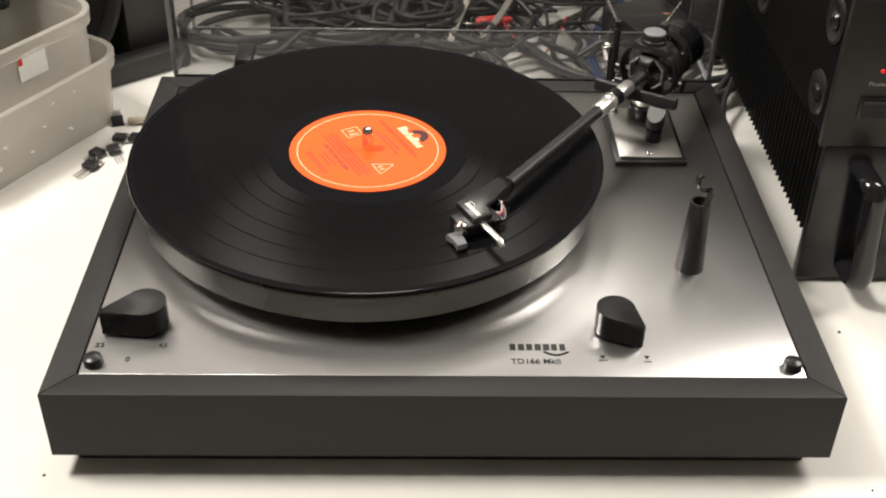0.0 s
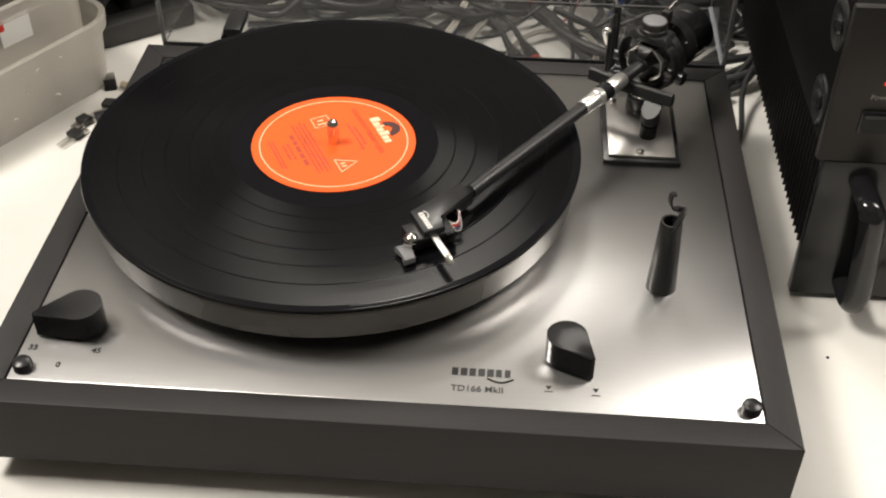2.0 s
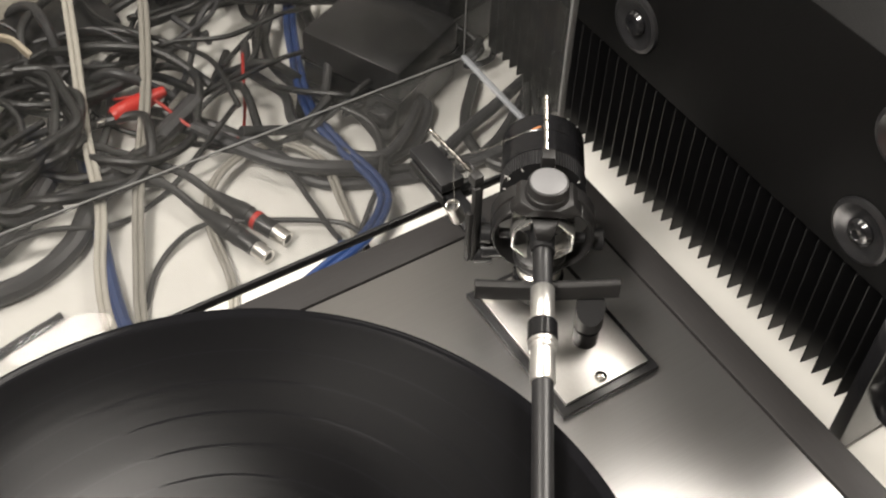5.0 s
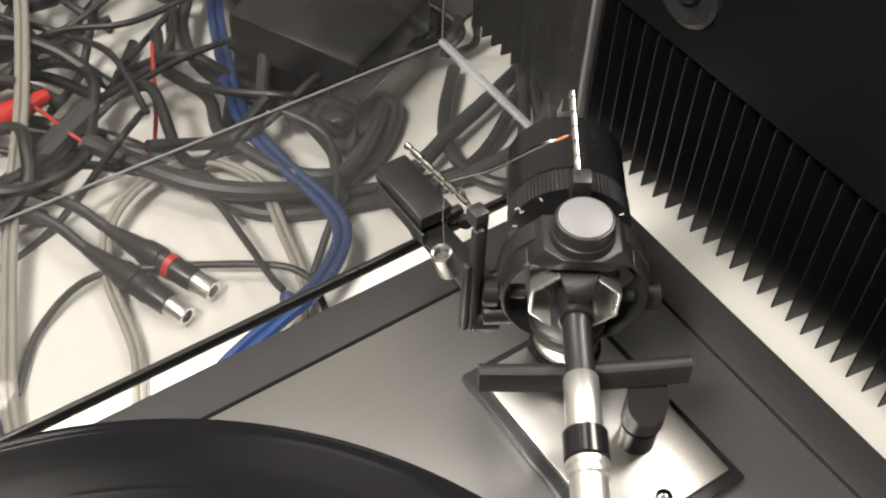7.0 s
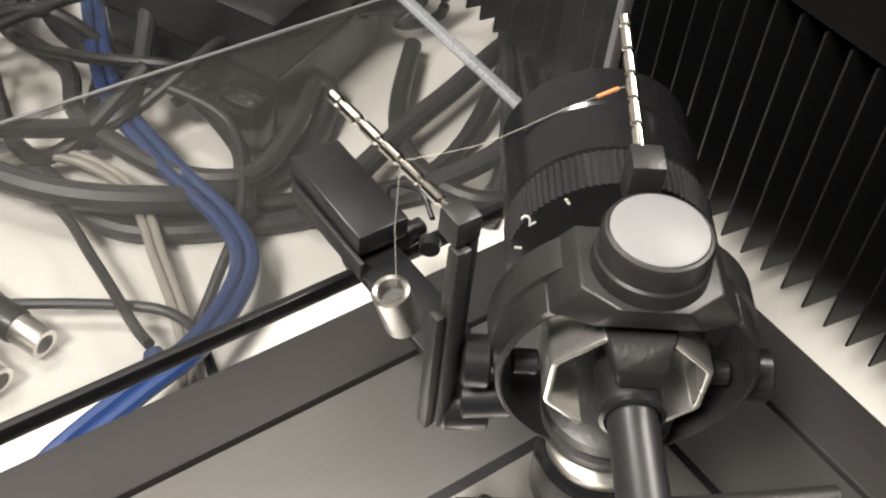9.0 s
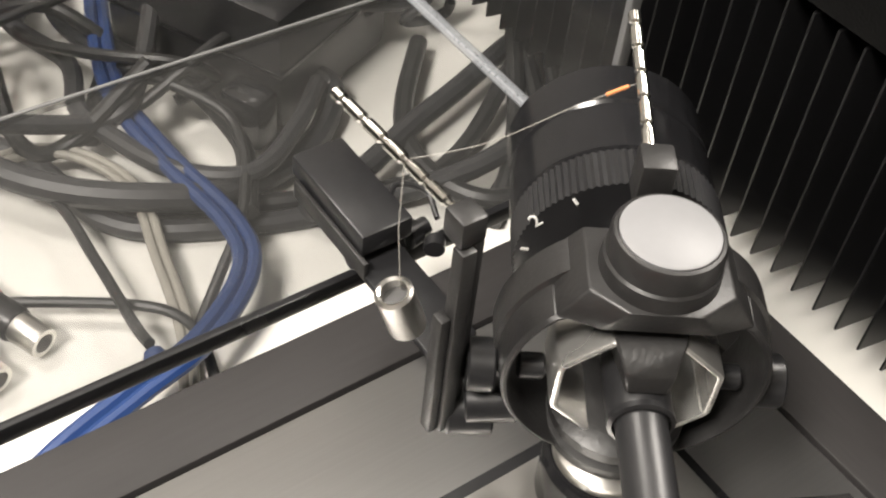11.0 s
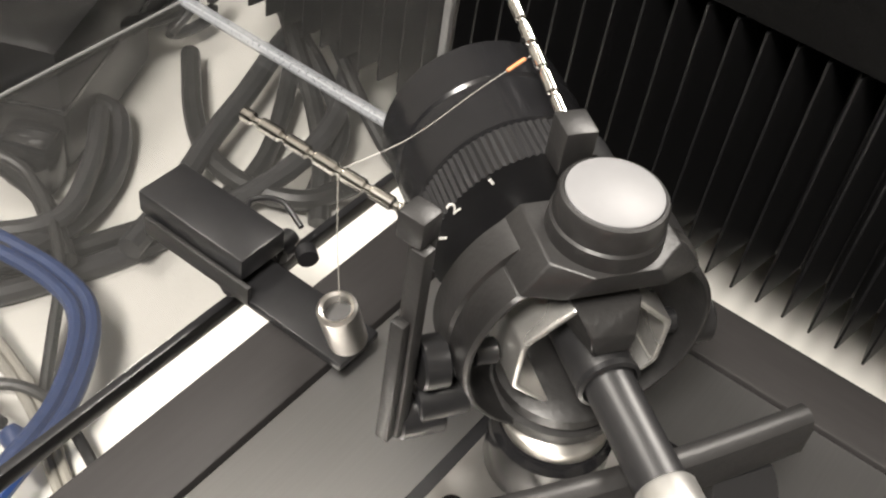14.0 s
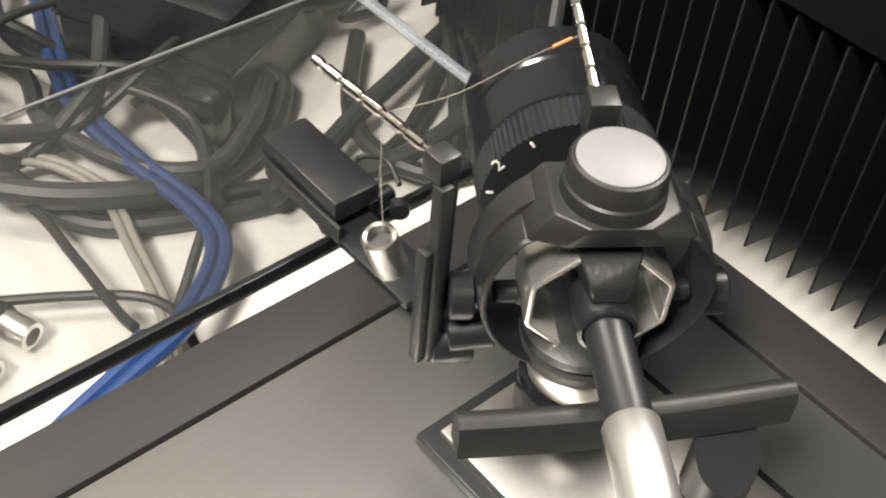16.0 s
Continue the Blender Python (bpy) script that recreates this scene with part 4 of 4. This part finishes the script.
# loudspeaker standing at an angle
SM = pose(-0.3080, 0.4090, TABLE, 0, 0, 37.0)
spk = thing("loudspeaker", (-0.315, 0.47, TABLE), "black loudspeaker cabinet with a glossy dished cone", "loudspeaker")
bm = bmesh.new()
for x0, x1, y0, y1, z0, z1 in ((-0.16, 0.115, 0.075, 0.22, 0, 0.36), (-0.16, -0.108, 0.022, 0.075, 0, 0.36), (0.068, 0.115, 0.022, 0.075, 0, 0.36), (-0.108, 0.068, 0.022, 0.075, 0.176, 0.36)):
    box(x0, x1, y0, y1, z0, z1, 0.002, bm, SM)
part("cabinet", bm, M_SPK, spk)
part("baffle", box(-0.16, 0.115, 0.0, 0.0218, 0, 0.02, 0.003, m=SM), M_SPK, spk)
cm = SM @ Vector((-0.02, 0.0218, 0.088))
ax = (SM.to_3x3() @ Vector((0, -1, 0)))
part("surround", lathe([(0.088, 0.0), (0.087, 0.006), (0.081, 0.010), (0.075, 0.006), (0.073, 0.001)], cm, ax, 64), M_RUBBER, spk, "rubber surround")
part("cone", lathe([(0.0728, 0.003), (0.062, -0.010), (0.048, -0.026), (0.030, -0.040), (0.029, -0.038), (0.022, -0.026), (0.012, -0.019), (0, -0.017)], cm, ax, 64), M_CONE, spk, "glossy dished cone")


# cables on the bench behind the deck
def plan(x, y):
    """Settles a place on the bench behind the deck."""
    return 0.968 * x + 0.013 * y - 0.0094, 0.038 * x + 0.939 * y + 0.0134


def cable(name, pts, r, m, label, lift=None, twin=False, category="cable", settle=True):
    """A cable laid through plan points; lift gives a height for each, else it lies on the bench."""
    z = lift or [0.0] * len(pts)
    P = [Vector((*(plan(x, y) if settle else (x, y)), TABLE + r + h)) for (x, y), h in zip(pts, z)]
    c = thing(name, (P[0].x, P[0].y, TABLE), label, category, "cables behind the deck")
    path = smooth_path(P, 7)
    if twin:
        off = []
        for k, p in enumerate(path):
            d = (path[min(k + 1, len(path) - 1)] - path[max(k - 1, 0)]).normalized()
            off.append(d.cross(UP).normalized() * r * 0.95)
        part("core", sweep([p + o for p, o in zip(path, off)], r, 9), m, c)
        part("core", sweep([p - o for p, o in zip(path, off)], r, 9), m, c)
    else:
        part("sheath", sweep(path, r, 10), m, c)
    return c


cable("speaker_cable", [(0.034, 0.350), (0.0383, 0.3752), (0.0492, 0.4031), (0.0548, 0.4414), (0.0677, 0.4654), (0.0903, 0.4767), (0.1143, 0.4736), (0.1272, 0.4507), (0.1232, 0.4218), (0.1180, 0.3962), (0.1088, 0.3754), (0.101, 0.352)], 0.0014, M_CABLE_GREY, "grey flat twin cable looping over the bench", [0, 0, 0.002, 0.004, 0.007, 0.009, 0.009, 0.008, 0.006, 0.004, 0, 0], True, settle=False)
blue = cable("blue_cable", [(0.200, 0.640), (0.1680, 0.572), (0.1546, 0.5391), (0.1390, 0.4891), (0.1393, 0.4520), (0.1434, 0.4190), (0.1386, 0.4010), (0.1186, 0.3856), (0.0959, 0.3792), (0.0702, 0.3713), (0.045, 0.360)], 0.0021, M_CABLE_BLUE, "blue twin cable bending round towards the deck", [0.01, 0.012, 0.012, 0.012, 0.012, 0.012, 0.012, 0.012, 0.011, 0.009, 0], True, settle=False)
part("cable_tie", lathe([(0, 0), (0.0024, 0.0004), (0.0030, 0.002), (0.0028, 0.006), (0.0018, 0.008), (0, 0.008)], (0.1066, 0.3905, TABLE + 0.012), (-0.1, -0.9, -0.2), 20), M_CABLE_BLUE, blue, "blue end cap")
cable("thin_cable", [(0.005, 0.409), (0.022, 0.432), (0.0467, 0.4430), (0.0713, 0.4332), (0.1073, 0.4120), (0.1190, 0.3990), (0.1190, 0.3839), (0.112, 0.360)], 0.0015, M_CABLE, "thin black cable with a wavy run", [0, 0.001, 0.004, 0.006, 0.006, 0.006, 0.004, 0], settle=False)
cable("black_cable", [(0.06, 0.545), (0.095, 0.515), (0.114, 0.489), (0.124, 0.457), (0.145, 0.439), (0.189, 0.422), (0.246, 0.409), (0.30, 0.44)], 0.0034, M_CABLE_DARK, "dark mains cable lying on the bench", [0.006, 0.004, 0.003, 0, 0, 0, 0.01, 0.02])
cable("black_cable", [(0.05, 0.57), (0.09, 0.53), (0.111, 0.499), (0.119, 0.473), (0.145, 0.452), (0.177, 0.434), (0.226, 0.421), (0.28, 0.45)], 0.0030, M_CABLE, "black cable running along the bench", [0.008, 0.004, 0, 0, 0, 0, 0, 0.01])
cable("black_cable", [(0.20, 0.66), (0.164, 0.594), (0.151, 0.574), (0.146, 0.546), (0.156, 0.51), (0.169, 0.492), (0.172, 0.461), (0.167, 0.445), (0.160, 0.43)], 0.0030, M_CABLE, "black cable hanging in a bow", [0.02, 0.014, 0.010, 0.008, 0.008, 0.008, 0.007, 0.007, 0.007])
cable("black_cable", [(0.134, 0.493), (0.148, 0.515), (0.174, 0.554), (0.190, 0.59), (0.195, 0.66)], 0.0038, M_CABLE, "thick black cable leading to the rear")
cable("adapter_lead", [(0.206, 0.477), (0.211, 0.468), (0.194, 0.452), (0.167, 0.443), (0.143, 0.4455), (0.11, 0.47), (0.08, 0.52)], 0.0042, M_CABLE_DARK, "dark grey adapter lead on the bench", [0.008, 0.003, 0, 0.004, 0.008, 0.01, 0.012])
cable("thin_cable", [(0.090, 0.476), (0.1055, 0.4544), (0.1067, 0.4261), (0.1063, 0.4008), (0.1064, 0.3913)], 0.0016, M_CABLE, "thin black cable with a blue end", [0.012, 0.010, 0.010, 0.010, 0.012], settle=False)
cable("thin_cable", [(0.150, 0.50), (0.168, 0.468), (0.169, 0.452), (0.158, 0.43), (0.142, 0.415), (0.130, 0.404), (0.12, 0.39)], 0.0017, M_CABLE, "thin black cable curving behind the deck", [0.02, 0.018, 0.014, 0.010, 0.004, 0.0, 0])
cable("clear_cable", [(0.070, 0.79), (0.060, 0.688), (0.043, 0.616), (0.023, 0.543), (0.012, 0.492), (-0.004, 0.451), (-0.012, 0.412), (-0.012, 0.36)], 0.0017, M_CABLE_CLEAR, "clear twin speaker cable", [0.06, 0.05, 0.035, 0.02, 0.012, 0.006, 0.004, 0], True)
cable("clear_cable", [(0.125, 0.76), (0.112, 0.714), (0.095, 0.634), (0.067, 0.559), (0.038, 0.501), (0.017, 0.449), (0.003, 0.408), (-0.002, 0.36)], 0.0017, M_CABLE_GREY, "pale grey twin speaker cable", [0.06, 0.05, 0.04, 0.025, 0.012, 0.006, 0.002, 0], True)
cable("blue_cable", [(0.02, 0.56), (0.010, 0.50), (0.000, 0.45), (-0.005, 0.41), (-0.004, 0.36)], 0.0040, M_CABLE_BLUE, "dark blue cable under clear cables")
cable("black_cable", [(0.3145, 0.4691), (0.2922, 0.46), (0.2621, 0.4505), (0.236, 0.4406), (0.2124, 0.4326), (0.1887, 0.4227), (0.1656, 0.4156)], 0.0036, M_CABLE_DARK, "thick dark cable rising beside the amplifiers", [0.006] * 7, settle=False)
cable("black_cable", [(0.2403, 0.4699), (0.2195, 0.4469), (0.209, 0.4294), (0.2076, 0.4111), (0.2147, 0.3966), (0.2301, 0.3905)], 0.0032, M_CABLE, "black cable bent round by the amplifiers", [0.004] * 6, settle=False)
cable("black_cable", [(0.132, 0.5605), (0.124, 0.5361), (0.1321, 0.5077), (0.1263, 0.4854), (0.1297, 0.4692), (0.1401, 0.446), (0.1586, 0.4346), (0.1792, 0.4459), (0.1958, 0.4613)], 0.0030, M_CABLE_DARK, "dark cable curling up to a mains adapter", [0.010] * 9, settle=False)
# coils of black cable
for cx, cy, rx, ry, r, turns, z0 in ((-0.006, 0.565, 0.030, 0.038, 0.0028, 3, 0.012), (-0.085, 0.56, 0.060, 0.052, 0.0032, 4, 0.0), (-0.17, 0.56, 0.065, 0.050, 0.0032, 3, 0.0), (0.035, 0.60, 0.045, 0.032, 0.0024, 2, 0.010)):
    rng = random.Random(int(cx * 1000) + 7)
    P = []
    H2 = []
    for k in range(10 * turns + 3):
        a = 2 * math.pi * k / 10
        g = 1 + rng.uniform(-0.14, 0.14)
        P.append((cx + rx * g * math.cos(a), cy + ry * g * math.sin(a)))
        H2.append(z0 + 0.006 * k / 10 + rng.uniform(0, 0.004))
    cable("coiled_cable", P, r, M_CABLE if cx > -0.08 else M_CABLE_DARK, "coil of black cable heaped on the bench", H2)
part_tie = thing("cable_tie", (-0.006, 0.60, TABLE), "beige rubber tie round a cable coil", "cable tie")
part("band", sweep(smooth_path([Vector((-0.026, 0.598, TABLE + 0.036)), Vector((-0.012, 0.607, TABLE + 0.040)), Vector((0.006, 0.603, TABLE + 0.038)), Vector((0.014, 0.592, TABLE + 0.030))], 6), 0.0019, 8, flat=1.6), M_BEIGE, part_tie)
cable("fat_cable", [(-0.16, 0.46), (-0.11, 0.462), (-0.067, 0.468), (-0.036, 0.468), (-0.010, 0.480), (0.015, 0.507), (0.045, 0.52), (0.09, 0.54)], 0.0060, M_CABLE_DARK, "fat grey interconnect cable", [0, 0, 0, 0, 0, 0.002, 0.004, 0.01])
cable("fat_cable", [(-0.17, 0.49), (-0.09, 0.492), (-0.045, 0.498), (-0.005, 0.53), (0.02, 0.56), (0.05, 0.60)], 0.0055, M_CABLE_DARK, "fat grey interconnect cable on a heap", [0, 0, 0.002, 0.006, 0.01, 0.012])
cable("thin_cable", [(-0.16, 0.37), (-0.13, 0.385), (-0.10, 0.41), (-0.075, 0.43), (-0.03, 0.44)], 0.0022, M_CABLE, "thin black cable by the hinge")
cable("red_cable", [(0.14, 0.76), (0.160, 0.70), (0.162, 0.665), (0.175, 0.636), (0.21, 0.64), (0.25, 0.68), (0.27, 0.74)], 0.0012, M_CABLE_RED, "thin red wire arching over the heap", [0.06, 0.05, 0.04, 0.035, 0.035, 0.045, 0.06])
cable("red_cable", [(0.048, 0.5675), (0.066, 0.552), (0.080, 0.52), (0.10, 0.505), (0.112, 0.52), (0.13, 0.56)], 0.0010, M_CABLE_RED, "red signal wire in the heap", [0.016, 0.02, 0.014, 0.008, 0.008, 0.02])
rng = random.Random(21)
for k in range(72):
    x, y = rng.uniform(-0.10, 0.24), rng.uniform(0.52, 0.84)
    P, H2 = [], []
    a = rng.uniform(0, 6.28)
    for j in range(rng.randint(5, 8)):
        P.append((x, y))
        H2.append(rng.uniform(0.0, 0.030))
        a += rng.uniform(-0.9, 0.9)
        x += 0.038 * math.cos(a)
        y += 0.034 * math.sin(a)
        x, y = min(max(x, -0.2), 0.27), min(max(y, 0.485), 0.88)
    cable("tangled_cable", P, rng.choice((0.0016, 0.0020, 0.0026, 0.0030)), rng.choice((M_CABLE, M_CABLE, M_CABLE, M_CABLE_DARK, M_CABLE_DARK, M_CABLE)), "black cable in a tangled heap on the bench", H2)
for dx in (0.0, 0.010):
    cable("right_cable", [(0.225 + dx, 0.392 + dx), (0.25 + dx, 0.415), (0.29, 0.475 + dx), (0.33, 0.52), (0.38, 0.56)], 0.0030, M_CABLE, "black cable rising behind the power amplifier", [0.0, 0.01, 0.03, 0.06, 0.1])
cable("arm_cable", [(0.222, 0.318), (0.238, 0.322), (0.246, 0.345), (0.250, 0.385), (0.27, 0.43)], 0.0022, M_CABLE, "black signal cable leaving the deck", [0.008, 0.0, 0.004, 0.016, 0.03])


# phono plugs
def phono(p, d, ring_m, label):
    pl = thing("phono_plug", p, label, "plug", "phono plugs")
    P, A = Vector(p), Vector(d).normalized()
    part("barrel", lathe([(0, 0.009), (0.0046, 0.009), (0.0050, 0.010), (0.0050, 0.026), (0.0056, 0.0265), (0.0056, 0.034), (0.0048, 0.036), (0.0036, 0.046), (0.0026, 0.054), (0, 0.054)], P, A, 24), M_BLACK, pl, "black barrel")
    part("shell", lathe([(0.0028, 0.0), (0.0041, 0.0), (0.0043, 0.0006), (0.0043, 0.0092), (0.0028, 0.0092)], P, A, 24, close=True), M_SATIN, pl, "bright socket shell")
    part("band", lathe([(0.0051, 0.0195), (0.0054, 0.0197), (0.0054, 0.0225), (0.0051, 0.0227)], P, A, 24, close=True), ring_m, pl)
    part("tail", sweep(smooth_path([P + A * 0.053, P + A * 0.075 + Vector((0, 0, 0.002)), P + A * 0.10 + Vector((-0.012, 0, 0.006)), P + A * 0.13 + Vector((-0.03, 0.01, 0.004))], 6), 0.0024, 9), M_CABLE, pl)


phono((0.0857, 0.4110, TABLE + 0.0058), (-0.40, 0.91, 0.05), M_RED, "black phono plug with a red band on the bench")
phono((0.0718, 0.4052, TABLE + 0.0058), (-0.36, 0.93, 0.05), M_BLACK, "plain black phono plug on the bench")
rp = thing("red_plug", (0.045, 0.535, TABLE), "red jack plug with a bright tip on the cable heap", "plug")
RP, RA = Vector((0.0275, 0.5310, TABLE + 0.018)), Vector((0.98, 0.12, 0.06)).normalized()
part("tip", lathe([(0, 0), (0.0014, 0.001), (0.0018, 0.003), (0.0016, 0.010), (0.0030, 0.0105), (0, 0.0106)], RP, RA, 16), M_CHROME, rp, "bright metal tip")
part("sleeve", lathe([(0, 0.0106), (0.0044, 0.0106), (0.0056, 0.013), (0.0058, 0.030), (0.0046, 0.034), (0.0030, 0.044), (0, 0.044)], RP, RA, 24), M_RED, rp)

# power strip with a lit switch, and dark adapters
strip = thing("power_strip", (0.000, 0.636, TABLE), "cream power strip with a lit red switch", "power strip")
PM = pose(0.000, 0.668, TABLE, 0, 0, 14)
part("housing", box(-0.030, 0.150, -0.022, 0.022, 0, 0.034, 0.005, m=PM), M_CREAM, strip)
part("switch", box(0.000, 0.016, -0.005, 0.005, 0.034, 0.0362, 0.001, m=PM), M_NEON, strip, "lit red rocker")
part("switch_frame", box(-0.007, 0.023, -0.009, 0.009, 0.0338, 0.0350, 0.0004, m=PM), M_BLACK, strip)


def adapter(x, y, turn, w, d, h, label):
    x, y = plan(x, y)
    m = pose(x, y, TABLE, 0, 0, turn)
    a = thing("mains_adapter", (x, y, TABLE), label, "adapter", "mains adapters")
    part("case", box(-w / 2, w / 2, -d / 2, d / 2, 0, h, 0.004, m=m), M_BLACK, a)
    part("lid_seam", box(-w / 2 - 0.0004, w / 2 + 0.0004, -d / 2 - 0.0004, d / 2 + 0.0004, h * 0.52, h * 0.55, m=m), M_GLOSS, a)
    part("clip", box(-w / 2 - 0.012, -w / 2 - 0.0002, -d / 2, -d / 2 + 0.016, 0, h * 0.45, 0.003, m=m), M_GLOSS, a, "glossy strain relief")


adapter(0.203, 0.512, 25, 0.062, 0.070, 0.044, "black mains adapter standing on the bench")
adapter(0.155, 0.665, -10, 0.075, 0.060, 0.050, "black plastic mains adapter among cables")
adapter(0.272, 0.550, 15, 0.070, 0.075, 0.060, "black mains adapter near the amplifiers")
adapter(0.03, 0.655, 8, 0.09, 0.045, 0.020, "flat black plug box in the heap")

# crumbs on the bench
for x, y, r in ((-0.2190, -0.0125, 0.0009), (0.2578, 0.1134, 0.0010), (0.2363, -0.0220, 0.0007)):
    c = thing("crumb", (x, y, TABLE), "tiny dark crumb on the bench", "crumb", "crumbs")
    part("grain", lathe([(0, 0), (r, 0.0001), (r * 0.8, r * 0.8), (0, r)], (x, y, TABLE), seg=9), M_BASE, c)

# tangle of loose dark cables on the heap
tangle = random.Random(21)
for k in range(9):
    cx, cy = tangle.uniform(-0.13, 0.10), tangle.uniform(0.52, 0.64)
    ra, turn, ecc = tangle.uniform(0.035, 0.075), tangle.uniform(0, 6.28), tangle.uniform(0.55, 0.9)
    pts, lifts = [], []
    for j in range(15):
        a = turn + j * 0.62
        g = ra * (1 + 0.12 * math.sin(j * 1.7 + k))
        pts.append((cx + g * math.cos(a), cy + g * ecc * math.sin(a)))
        lifts.append(0.006 + 0.0025 * k + 0.007 * math.sin(j * 0.9 + k) ** 2)
    lifts[0] = lifts[-1] = 0.0
    cable("power_cable", pts, tangle.uniform(0.0019, 0.0030), tangle.choice((M_CABLE, M_CABLE, M_CABLE_DARK)), "loose black cable coiled on the cable heap", lifts)
